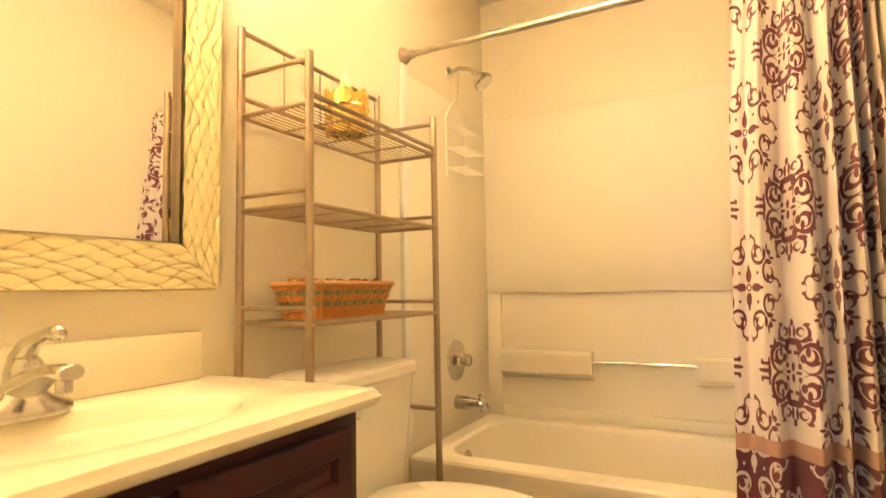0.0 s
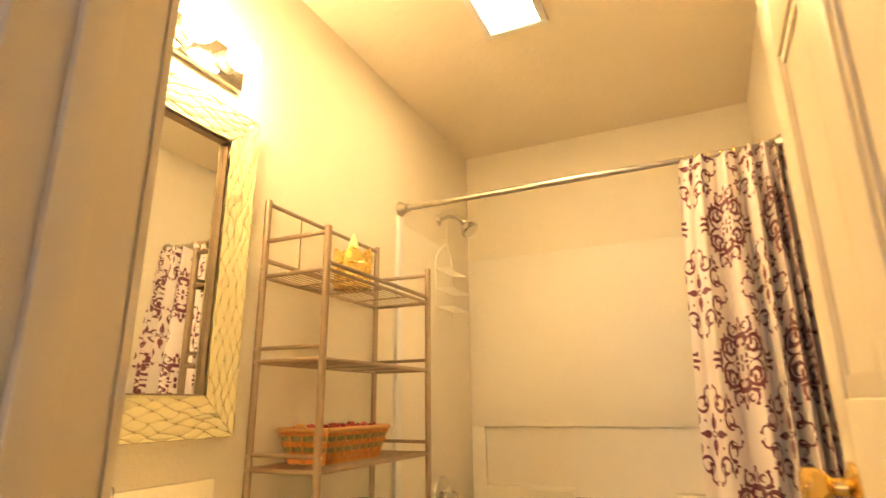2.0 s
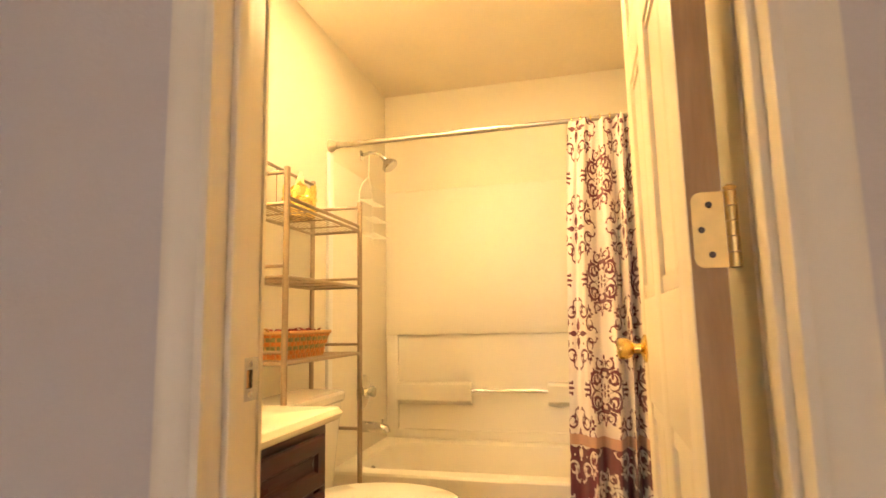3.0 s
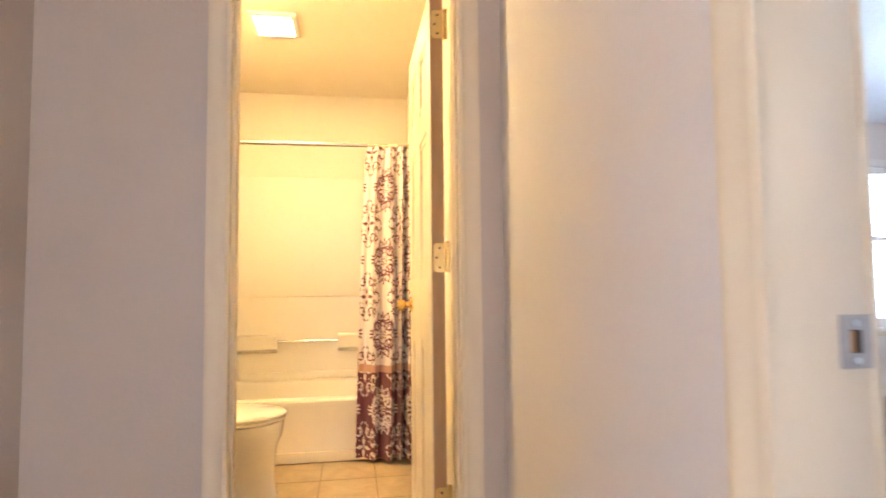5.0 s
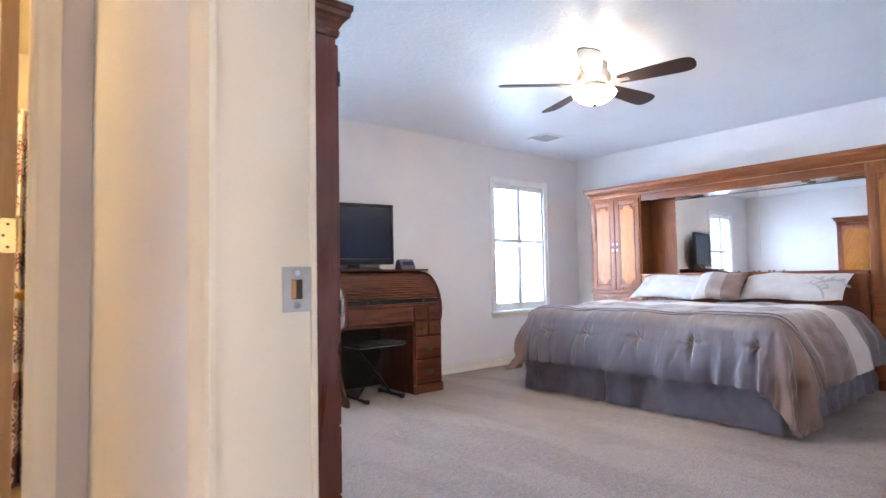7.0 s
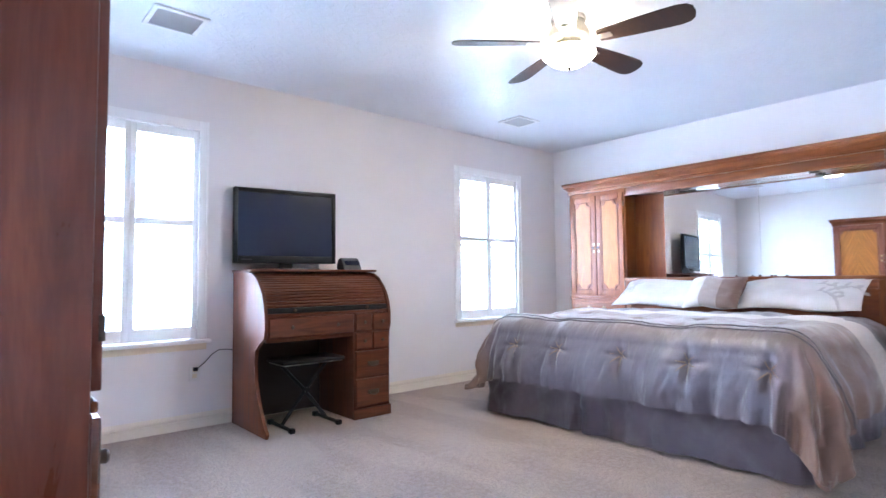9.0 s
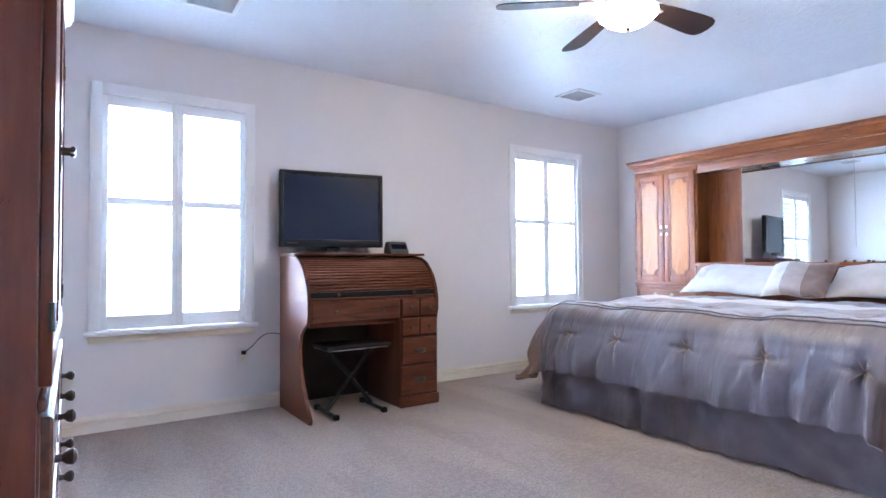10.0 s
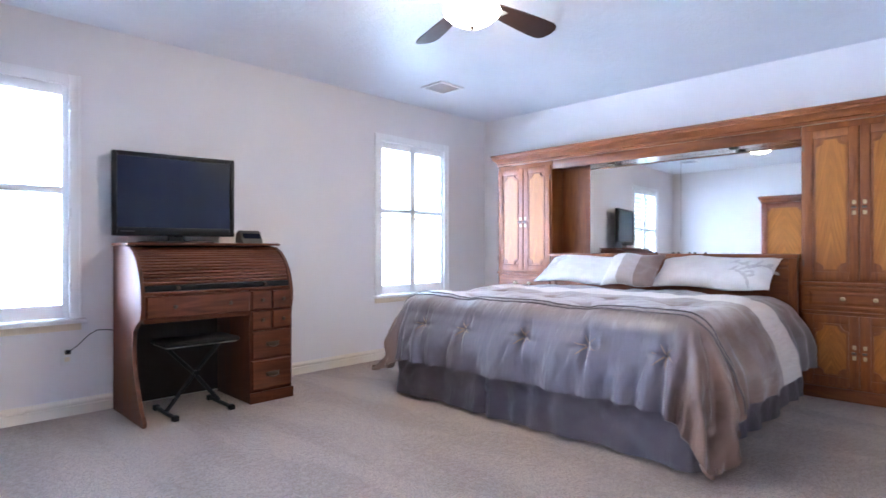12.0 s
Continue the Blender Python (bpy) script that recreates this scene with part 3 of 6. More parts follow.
def window(name, x0, x1):
    """A shuttered window: casing, sill, glass, and four louvred shutter panels in two tiers."""
    w = thing(name, ((x0 + x1) / 2, 3.29, WZ0), "white plantation shutters, open louvres, blown out by daylight", "window", "bedroom windows", "structure")
    for a, b in ((x0 - 0.062, x0 + 0.004), (x1 - 0.004, x1 + 0.062)):
        bm = box(bmesh.new(), a, b, 3.272, 3.2895, WZ0, WZ1 + 0.066, 0.004)
        box(bm, a if a < x0 - 0.01 else b - 0.014, a + 0.014 if a < x0 - 0.01 else b, 3.266, 3.272, WZ0, WZ1 + 0.066, 0.002)
        part("casing", bm, M_SHUTTER, w)
    part("head_casing", box(bmesh.new(), x0 + 0.004, x1 - 0.004, 3.272, 3.2895, WZ1 - 0.004, WZ1 + 0.066, 0.004), M_SHUTTER, w)
    part("sill", box(bmesh.new(), x0 - 0.085, x1 + 0.085, 3.235, 3.40, WZ0 - 0.028, WZ0 - 0.001, 0.006), M_SHUTTER, w)
    part("apron", box(bmesh.new(), x0 - 0.062, x1 + 0.062, 3.276, 3.2895, WZ0 - 0.075, WZ0 - 0.029, 0.004), M_TRIM, w)
    pane = part("pane", box(bmesh.new(), x0 + 0.001, x1 - 0.001, 3.392, 3.396, WZ0, WZ1 - 0.001), M_GLASS, w)
    pane.visible_shadow = False
    bm = bmesh.new()
    for r in ((x0, x1, WZ0, WZ0 + 0.035), (x0, x1, WZ1 - 0.035, WZ1), (x0, x1, 1.36, 1.395)):
        box(bm, r[0], r[1], 3.37, 3.39, r[2], r[3])
    for a in (x0, x1 - 0.03):
        box(bm, a, a + 0.03, 3.369, 3.3895, WZ0, WZ1)
    part("sash", bm, M_SHUTTER, w)
    mid = (x0 + x1) / 2
    for a, b in ((x0 + 0.003, mid - 0.0003), (mid + 0.0003, x1 - 0.003)):
        z0, z1, zm = WZ0 + 0.004, WZ1 - 0.004, 1.42
        panel = bmesh.new()
        for s0, s1 in ((a, a + 0.036), (b - 0.036, b)):
            box(panel, s0, s1, 3.296, 3.324, z0, z1, 0.003)
        for q0, q1 in ((z0, z0 + 0.088), (zm, zm + 0.046), (z1 - 0.066, z1)):
            box(panel, a + 0.036, b - 0.036, 3.297, 3.323, q0, q1, 0.003)
        panel = part("shutter_panel", panel, M_SHUTTER, w)
        for q0, q1 in ((z0 + 0.088, zm), (zm + 0.046, z1 - 0.066)):
            k = int((q1 - q0) / 0.072)
            for i in range(k):
                z = q0 + (i + 0.5) * (q1 - q0) / k
                bm = bmesh.new()
                prism(bm, [(3.278, z - 0.002), (3.31, z - 0.0045), (3.342, z - 0.002), (3.342, z + 0.002), (3.31, z + 0.0045), (3.278, z + 0.002)], "x", a + 0.038, b - 0.038)
                part("louvre", bm, M_SHUTTER, panel)
    for z in (0.82, 1.30, 1.60, 1.98):
        part("hinge", box(bmesh.new(), x1 - 0.010, x1 + 0.006, 3.262, 3.272, z - 0.028, z + 0.028, 0.002), M_SHUTTER, w)
    return w


for i, (a, b) in enumerate(WIN):
    window("window_%d" % (i + 1), a, b)

# ---- the bathroom ----
# the open door, leaning a little towards the wall
door = thing("door_1", (0.172, 0.618, 0), "open cream six-panel bathroom door, chipped at a panel", "door", kind="structure")
DW, DX0, DX1 = 0.655, 0.132, 0.175
bm = box(bmesh.new(), DX0 + 0.006, DX1 - 0.006, 0.624, 0.612 + DW, 0.018, 2.034)
for y0, y1 in ((0.618, 0.708), (0.618 + DW - 0.09, 0.618 + DW), (0.618 + DW / 2 - 0.04, 0.618 + DW / 2 + 0.04)):
    box(bm, DX0, DX1, y0, y1, 0.012, 2.04, 0.002)
for z0, z1 in ((0.012, 0.22), (0.88, 1.10), (1.60, 1.70), (1.92, 2.04)):
    box(bm, DX0 + 0.0003, DX1 - 0.0003, 0.70, 0.618 + DW - 0.08, z0, z1, 0.002)
part("slab", bm, M_JAMB, door)
part("hinge_edge", box(bmesh.new(), DX0 + 0.002, DX1 - 0.001, 0.6170, 0.6179, 0.014, 2.038), M_BAREEDGE, door, "unpainted brown hinge edge")
for y0, y1 in ((0.708, 0.618 + DW / 2 - 0.04), (0.618 + DW / 2 + 0.04, 0.618 + DW - 0.09)):
    for z0, z1 in ((0.22, 0.88), (1.10, 1.60), (1.70, 1.92)):
        bm = bmesh.new()
        rings(bm, [[(x, y, z) for y, z in ((y0 + g, z0 + g), (y1 - g, z0 + g), (y1 - g, z1 - g), (y0 + g, z1 - g))] for x, g in ((DX0 + 0.008, 0.002), (DX0 + 0.005, 0.003), (DX0 + 0.001, 0.028), (DX1 - 0.001, 0.028), (DX1 - 0.005, 0.003), (DX1 - 0.008, 0.002))])
        part("raised_panel", bm, M_JAMB, door, smooth=False)
for s, x in ((-1, DX0), (1, DX1)):
    k = lathe(bmesh.new(), (x, 0.618 + DW - 0.062, 0.992), (s, 0, 0), [(0, 0.031), (0.004, 0.031), (0.008, 0.022), (0.012, 0.012), (0.026, 0.011), (0.032, 0.018), (0.042, 0.024), (0.058, 0.0235), (0.062, 0.017), (0.063, 0.002)], 28)
    part("knob", k, M_BRASS, door, "polished brass door knob")
for z in (0.40, 1.165, 1.930):
    # a leaf with round outer corners, five knuckles and the pin
    x0, x1, r = 0.1375, 0.1755, 0.012
    pts = [(x1, -0.047), (x1, 0.047)]
    for cz, a0 in ((0.047 - r, 90), (-0.047 + r, 180)):
        pts += [(x0 + r + r * math.cos(radians(a0 + 15 * j)), cz + r * math.sin(radians(a0 + 15 * j))) for j in range(7)]
    bm = prism(bmesh.new(), [(x, z + q) for x, q in pts], "y", 0.6155, 0.6178)
    hinge = part("hinge", bm, M_AGED, door, "dull brass butt hinge")
    for i in range(5):
        part("knuckle", lathe(bmesh.new(), (0.1835, 0.6165, z - 0.047 + i * 0.0189), (0, 0, 1), [(0, 0.0072), (0.0178, 0.0072)], 14), M_AGED, hinge)
    part("pin", lathe(bmesh.new(), (0.1835, 0.6165, z + 0.0475), (0, 0, 1), [(0, 0.006), (0.004, 0.0085), (0.007, 0.004)], 12), M_AGED, hinge)
    for q, dx in ((-0.031, 0.006), (0, -0.004), (0.031, 0.006)):
        part("screw", lathe(bmesh.new(), (0.152 + dx, 0.6155, z + q), (0, -1, 0), [(0, 0.0042), (0.0008, 0.0038), (0.0004, 0.001)], 10), M_BRONZE, hinge)
part("door_bumper", box(bmesh.new(), 0.148, 0.160, 0.618 + DW, 0.618 + DW + 0.002, 0.975, 1.035), M_BRASS, door, "brass latch plate")


def vanity():
    v = thing("vanity_cabinet", (-0.97, 1.03, 0), "dark espresso cherry vanity cabinet with raised-panel fronts", "vanity")
    y0, y1, xf, zt = 0.612, 1.455, -0.765, 0.773
    part("body", box(bmesh.new(), -1.208, xf - 0.02, y0, y1, 0.09, 0.66, 0.002), M_ESPRESSO, v)
    part("end_panel", box(bmesh.new(), -1.208, xf - 0.02, y1 - 0.018, y1, 0.6602, zt, 0.001), M_ESPRESSO, v)
    part("toe_kick", box(bmesh.new(), -1.208, xf - 0.08, y0, y1, 0, 0.09), M_ESPRESSO, v)
    bm = bmesh.new()
    for r in ((y0, y1, zt - 0.035, zt), (y0, y1, 0.09, 0.13), (y0, y0 + 0.035, 0.13, zt - 0.035), (y1 - 0.035, y1, 0.13, zt - 0.035), (1.00, 1.045, 0.13, zt - 0.035)):
        box(bm, xf - 0.0198, xf, *r, 0.001)
    part("face_frame", bm, M_ESPRESSO, v)

    def front(a, b, z0, z1, name):
        bm = bmesh.new()
        g = 0.045
        rings(bm, [[(x, y, z) for y, z in ((a + i, z0 + i), (b - i, z0 + i), (b - i, z1 - i), (a + i, z1 - i))]
                   for x, i in ((xf + 0.001, 0), (xf + 0.014, 0.0), (xf + 0.019, 0.006), (xf + 0.019, g), (xf + 0.010, g + 0.006), (xf + 0.010, g + 0.012), (xf + 0.018, g + 0.034))])
        return part(name, bm, M_ESPRESSO, v, smooth=False)
    for a, b in ((0.632, 1.008), (1.037, 1.418)):
        front(a, b, 0.60, 0.744, "drawer_front")
        d = front(a, b, 0.115, 0.585, "door")
        part("knob", lathe(bmesh.new(), (xf + 0.019, a + 0.02 if a > 1 else b - 0.02, 0.53), (1, 0, 0), [(0, 0.006), (0.012, 0.006), (0.018, 0.013), (0.026, 0.012), (0.028, 0.003)], 16), M_NICKEL, d)
    return v


vanity()


def vanity_top():
    t = thing("washbasin", (-0.97, 1.03, 0.785), "glossy cream cultured-marble vanity top with moulded oval bowl", "sink")
    x0, x1, y0, y1, z = -1.2095, -0.724, 0.6115, 1.488, 0.812
    cx, cy, rx, ry = -0.955, 1.05, 0.155, 0.245
    k = 96

    def edge(i):
        a = 2 * math.pi * i / k
        dx, dy = math.cos(a), math.sin(a)
        s = min(((x1 if dx > 0 else x0) - cx) / dx if abs(dx) > 1e-6 else 9, ((y1 if dy > 0 else y0) - cy) / dy if abs(dy) > 1e-6 else 9)
        return cx + dx * s, cy + dy * s
    corners = {}
    for X in (x0, x1):
        for Y in (y0, y1):
            a = math.atan2(Y - cy, X - cx) % (2 * math.pi)
            corners[round(a / (2 * math.pi) * k) % k] = (X, Y)
    out = [corners.get(i) or edge(i) for i in range(k)]

    def inset(p, d):
        return (min(max(p[0], x0), x1 - d), min(max(p[1], y0), y1 - d))
    loops = [[(*inset(p, 0.012), z - 0.037) for p in out], [(*inset(p, 0.004), z - 0.030) for p in out], [(*inset(p, 0.0), z - 0.018) for p in out],
             [(*inset(p, 0.006), z - 0.010) for p in out], [(*inset(p, 0.009), z - 0.003) for p in out], [(*inset(p, 0.014), z) for p in out]]
    for s, dz in ((1.06, 0.0), (1.0, -0.003), (0.95, -0.015), (0.85, -0.05), (0.68, -0.09), (0.42, -0.118), (0.14, -0.125)):
        loops.append([(cx + rx * s * math.cos(2 * math.pi * i / k), cy + ry * s * math.sin(2 * math.pi * i / k), z + dz) for i in range(k)])
    bm = bmesh.new()
    rings(bm, loops)
    part("top", bm, M_MARBLE, t)
    bm = box(bmesh.new(), -1.2095, -1.188, y0, 1.425, z + 0.0005, z + 0.112, 0.005)
    part("backsplash", bm, M_MARBLE, t)
    part("drain", lathe(bmesh.new(), (cx, cy, z - 0.1245), (0, 0, 1), [(0, 0.024), (0.003, 0.022), (0.003, 0.008), (0.006, 0.007), (0.006, 0.001)], 20), M_CHROME, t)
    return t


vanity_top()


def faucet():
    f = thing("faucet", (-1.13, 1.045, 0.812), "chrome single-lever bathroom faucet", "faucet")
    x, y, z = -1.125, 1.020, 0.8125
    bm = bmesh.new()
    k = 28
    loops = []
    for h, s, w in ((0, 1.0, 1.0), (0.010, 1.0, 1.0), (0.018, 0.94, 0.92), (0.026, 0.70, 0.84), (0.036, 0.48, 0.80), (0.050, 0.38, 0.74)):
        loops.append([(x + 0.038 * w * math.cos(a), y + (0.080 * s) * math.sin(a), z + h) for a in [2 * math.pi * i / k for i in range(k)]])
    rings(bm, loops)
    part("base_plate", bm, M_CHROME, f)
    part("body", lathe(bmesh.new(), (x, y, z + 0.030), (0.10, 0, 1), [(0, 0.032), (0.025, 0.030), (0.045, 0.029), (0.058, 0.027), (0.068, 0.020), (0.073, 0.006)], 28), M_CHROME, f)
    bm = bmesh.new()
    secs = ((0.000, 0.046, 0.034, 0.030), (0.035, 0.060, 0.030, 0.024), (0.075, 0.074, 0.025, 0.017), (0.110, 0.080, 0.023, 0.014), (0.136, 0.080, 0.022, 0.014), (0.142, 0.079, 0.019, 0.011))
    rings(bm, [[(x + dx, y + wy * math.cos(a), z + dz + wz * math.sin(a)) for a in [2 * math.pi * i / 20 for i in range(20)]] for dx, dz, wy, wz in secs])
    part("spout", bm, M_CHROME, f)
    part("aerator", lathe(bmesh.new(), (x + 0.122, y, z + 0.070), (0, 0, -1), [(0, 0.012), (0.022, 0.012), (0.024, 0.009)], 16), M_CHROME, f)
    part("lever", tube(bmesh.new(), [(x - 0.004, y, z + 0.094), (x + 0.014, y, z + 0.116), (x + 0.045, y, z + 0.132), (x + 0.080, y, z + 0.140), (x + 0.094, y, z + 0.139)], [0.022, 0.017, 0.010, 0.011, 0.013], 14), M_CHROME, f)
    part("lever_tip", ball(bmesh.new(), (x + 0.100, y, z + 0.139), 0.013, 10), M_CHROME, f)
    part("lift_rod", tube(bmesh.new(), [(x - 0.033, y, z), (x - 0.033, y, z + 0.05)], [0.003, 0.005], 8), M_CHROME, f)


faucet()


def bath_mirror():
    y0, y1, z0, z1 = 0.665, 1.465, 1.02, 1.936
    w = 0.108
    m = thing("wall_mirror", (-1.2, (y0 + y1) / 2, z0), "large mirror in a cream frame carved with overlapping leaves", "mirror")
    part("glass", box(bmesh.new(), -1.2085, -1.202, y0 + w - 0.004, y1 - w + 0.004, z0 + w - 0.004, z1 - w + 0.004), M_MIRROR, m, "clear silvered mirror glass")
    bm = bmesh.new()
    prof = [(-1.209, 0), (-1.188, 0.001), (-1.184, 0.012), (-1.184, w - 0.010), (-1.190, w), (-1.209, w)]
    rings(bm, [[(x, y, z) for y, z in ((y0 + d, z0 + d), (y1 - d, z0 + d), (y1 - d, z1 - d), (y0 + d, z1 - d))] for x, d in prof], False, False)
    frame_ = part("frame", bm, M_GROOVE, m, smooth=False)
    part("inner_bead", boxes_bead(y0 + w, y1 - w, z0 + w, z1 - w), M_PEWTER, frame_, "thin dark inner edge")
    rng = random.Random(4)
    bm = bmesh.new()
    step, ln = 0.0135, 0.078

    def lie(side, t, d, x):
        """A place t along one rail and d in from its outer edge, kept inside the mitres."""
        length = (y1 - y0) if side % 2 == 0 else (z1 - z0)
        wob = 0.011 * noise.noise(Vector((t * 16, d * 20, side * 7.0)))
        wob2 = 0.026 * noise.noise(Vector((t * 11, d * 32, side * 7.0 + 3)))
        d = min(max(d + wob, 0.003), w - 0.003)
        t = min(max(t + wob2, d + 0.0008), length - d - 0.0008)
        return [(x, y0 + t, z0 + d), (x, y1 - d, z0 + t), (x, y0 + t, z1 - d), (x, y0 + d, z0 + t)][side]
    for side in range(4):
        length = (y1 - y0) if side % 2 == 0 else (z1 - z0)
        for r in range(-1, 10):
            for c in range(-1, int(length / ln) + 2):
                tc, dc = (c + (0.5 if r % 2 else 0)) * ln, r * step
                if tc < dc - 0.6 * ln or tc > length - dc + 0.6 * ln:
                    continue
                lift, tilt = rng.uniform(0, 0.0012), rng.uniform(-0.0008, 0.0008)
                rows = []
                for q in range(9):
                    t = q / 8
                    h = max(step * math.sin(math.pi * t) - 0.0017, 0.0003)
                    tt = tc + (t - 0.5) * (ln - 0.004)
                    top = 0.0042 * math.sin(math.pi * t) ** 0.5
                    rows.append([bm.verts.new(lie(side, tt, dc + f * h, xx)) for f, xx in
                                 ((-1, -1.1846), (-0.86, -1.1830 + lift + top * 0.5 - tilt), (0, -1.1826 + lift + top), (0.86, -1.1830 + lift + top * 0.5 + tilt), (1, -1.1846))])
                for p, q in zip(rows, rows[1:]):
                    for f in range(4):
                        bm.faces.new((p[f], p[f + 1], q[f + 1], q[f]))
    tagged(part("carved_leaves", bm, M_FRAMELEAF, frame_, "overlapping carved leaf relief"), kind="stuff")


def boxes_bead(y0, y1, z0, z1):
    bm = bmesh.new()
    for r in ((y0 - 0.004, y1 + 0.004, z0 - 0.004, z0 + 0.001), (y0 - 0.004, y1 + 0.004, z1 - 0.001, z1 + 0.004), (y0 - 0.004, y0 + 0.001, z0 + 0.001, z1 - 0.001), (y1 - 0.001, y1 + 0.004, z0 + 0.001, z1 - 0.001)):
        box(bm, -1.2015, -1.187, *r)
    return bm


bath_mirror()


def vanity_light():
    y0, y1, z0, z1 = 0.78, 1.385, 2.003, 2.118
    v = thing("vanity_light", (-1.2, (y0 + y1) / 2, z0), "chrome vanity light bar with lit globe bulbs", "wall lamp")
    part("back_plate", box(bmesh.new(), -1.2095, -1.182, y0, y1, z0, z1, 0.006), M_CHROME, v, "polished chrome back plate")
    for i in range(4):
        y = y1 - 0.075 - i * 0.152
        part("socket", lathe(bmesh.new(), (-1.182, y, 2.06), (1, 0, 0), [(0, 0.034), (0.006, 0.034), (0.016, 0.022), (0.030, 0.020)], 20), M_NICKEL, v)
        part("bulb", ball(bmesh.new(), (-1.108, y, 2.06), 0.046, 16), M_BULB, v, "lit frosted globe bulb")


vanity_light()


def ceiling_lamp():
    x0, x1, y0, y1 = -0.640, -0.445, 1.888, 2.117
    c = thing("ceiling_light", ((x0 + x1) / 2, (y0 + y1) / 2, H), "square lit bathroom ceiling light with cream trim", "ceiling lamp")
    bm = bmesh.new()
    for r in ((x0 - 0.03, x1 + 0.03, y0 - 0.03, y0), (x0 - 0.03, x1 + 0.03, y1, y1 + 0.03), (x0 - 0.03, x0, y0, y1), (x1, x1 + 0.03, y0, y1)):
        box(bm, *r, H - 0.020, H, 0.003)
    part("frame", bm, M_WHITEPL, c)
    part("diffuser", box(bmesh.new(), x0, x1, y0, y1, H - 0.018, H - 0.004, 0.002), M_PANEL, c, "glowing acrylic lens")


ceiling_lamp()


def rack():
    r = thing("over_toilet_rack", (-1.06, 1.83, 0), "grey metal three-shelf rack standing over the toilet", "shelf rack")
    xf, xb, ya, yb = -0.944, -1.172, 1.520, 2.142
    posts = {(xf, ya): 1.586, (xf, yb): 1.591, (xb, ya): 1.700, (xb, yb): 1.707}
    for (x, y), top in posts.items():
        p = part("post", tube(bmesh.new(), [(x, y, 0), (x, y, top)], 0.0105, 14), M_PEWTER, r)
        part("cap", lathe(bmesh.new(), (x, y, top - 0.001), (0, 0, 1), [(0, 0.0112), (0.003, 0.011), (0.006, 0.006)], 12), M_PEWTER, p)
        for z in (1.476, 1.494, 1.218, 1.254, 0.934, 0.972):
            part("screw", ball(bmesh.new(), (x + (0.0105 if x == xf else 0), y - (0.0105 if y == ya else -0.0105) * (x == xb), z), 0.0035, 6), M_NICKEL, p)

    def rail(p, q, rad=0.007, name="rail"):
        part(name, tube(bmesh.new(), [p, q], rad, 10), M_PEWTER, r)
    rail((xb, ya, 1.692), (xb, yb, 1.692))
    rail((xb, ya, 1.515), (xb, yb, 1.515))
    for y in (ya, yb):
        rail((xb, y, 1.572), (xf, y, 1.572))
        rail((xb, y, 0.62), (xf, y, 0.62))
        rail((xb, y, 1.254), (xf, y, 1.254), 0.006)
        rail((xb, y, 0.972), (xf, y, 0.972), 0.006)
    rail((xf, ya, 1.485), (xf, yb, 1.485))
    for i in range(1, 4):
        y = ya + (yb - ya) * i / 4
        rail((xb, y, 1.692), (xb, y, 1.515), 0.0022, "back_wire")
    for z in (1.464, 1.218, 0.934):
        s = part("shelf_frame", boxes_tubes([((xf, ya, z), (xf, yb, z)), ((xb, ya, z), (xb, yb, z)), ((xf, ya, z), (xb, ya, z)), ((xf, yb, z), (xb, yb, z))], 0.0065), M_PEWTER, r)
        for i in range(1, 12):
            x = xf + (xb - xf) * i / 12
            part("wire", tube(bmesh.new(), [(x, ya, z + 0.003), (x, yb, z + 0.003)], 0.0019, 6), M_PEWTER, s)
        for i in range(1, 4):
            y = ya + (yb - ya) * i / 4
            part("cross_wire", tube(bmesh.new(), [(xf, y, z - 0.001), (xb, y, z - 0.001)], 0.0026, 6), M_PEWTER, s)


def boxes_tubes(pairs, rad):
    bm = bmesh.new()
    for p, q in pairs:
        tube(bm, [p, q], rad, 8)
    return bm


rack()


def crown_holder():
    c = thing("gold_crown", (-1.06, 1.815, 1.469), "gold foil crown-shaped candle holder on the rack", "candle holder")
    bm = bmesh.new()
    k, cx, cy, z0 = 48, -1.06, 1.815, 1.4695
    loops = []
    for rr, hh in ((0.060, 0.0), (0.062, 0.02), (0.063, 0.05), (0.066, 1.0), (0.0635, 1.0), (0.0605, 0.05), (0.059, 0.02), (0.056, 0.003)):
        loop = []
        for i in range(k):
            a = 2 * math.pi * i / k
            tip = abs(((i / k * 6) % 1.0) - 0.5) * 2
            h = hh if hh < 1 else 0.112 + 0.022 * tip + 0.004 * math.sin(i * 2.1)
            loop.append((cx + rr * math.cos(a), cy + rr * math.sin(a), z0 + h))
        loops.append(loop)
    rings(bm, loops)
    part("band", bm, M_GOLD, c)
    for z in (0.022, 0.078):
        part("bead", tube(bmesh.new(), [(cx + 0.066 * math.cos(a), cy + 0.070 * math.sin(a), z0 + z) for a in [2 * math.pi * i / 36 for i in range(37)]], 0.003, 6), M_GOLD, c)
    c2 = thing("candle", (-1.045, 1.792, 1.4728), "pale wax candle with a flame-shaped tip in the crown", "candle")
    part("wax", lathe(bmesh.new(), (-1.045, 1.792, 1.4728), (0, 0, 1), [(0, 0.019), (0.10, 0.019), (0.125, 0.018), (0.150, 0.014), (0.170, 0.007), (0.182, 0.001)], 20), M_WAX, c2)


crown_holder()


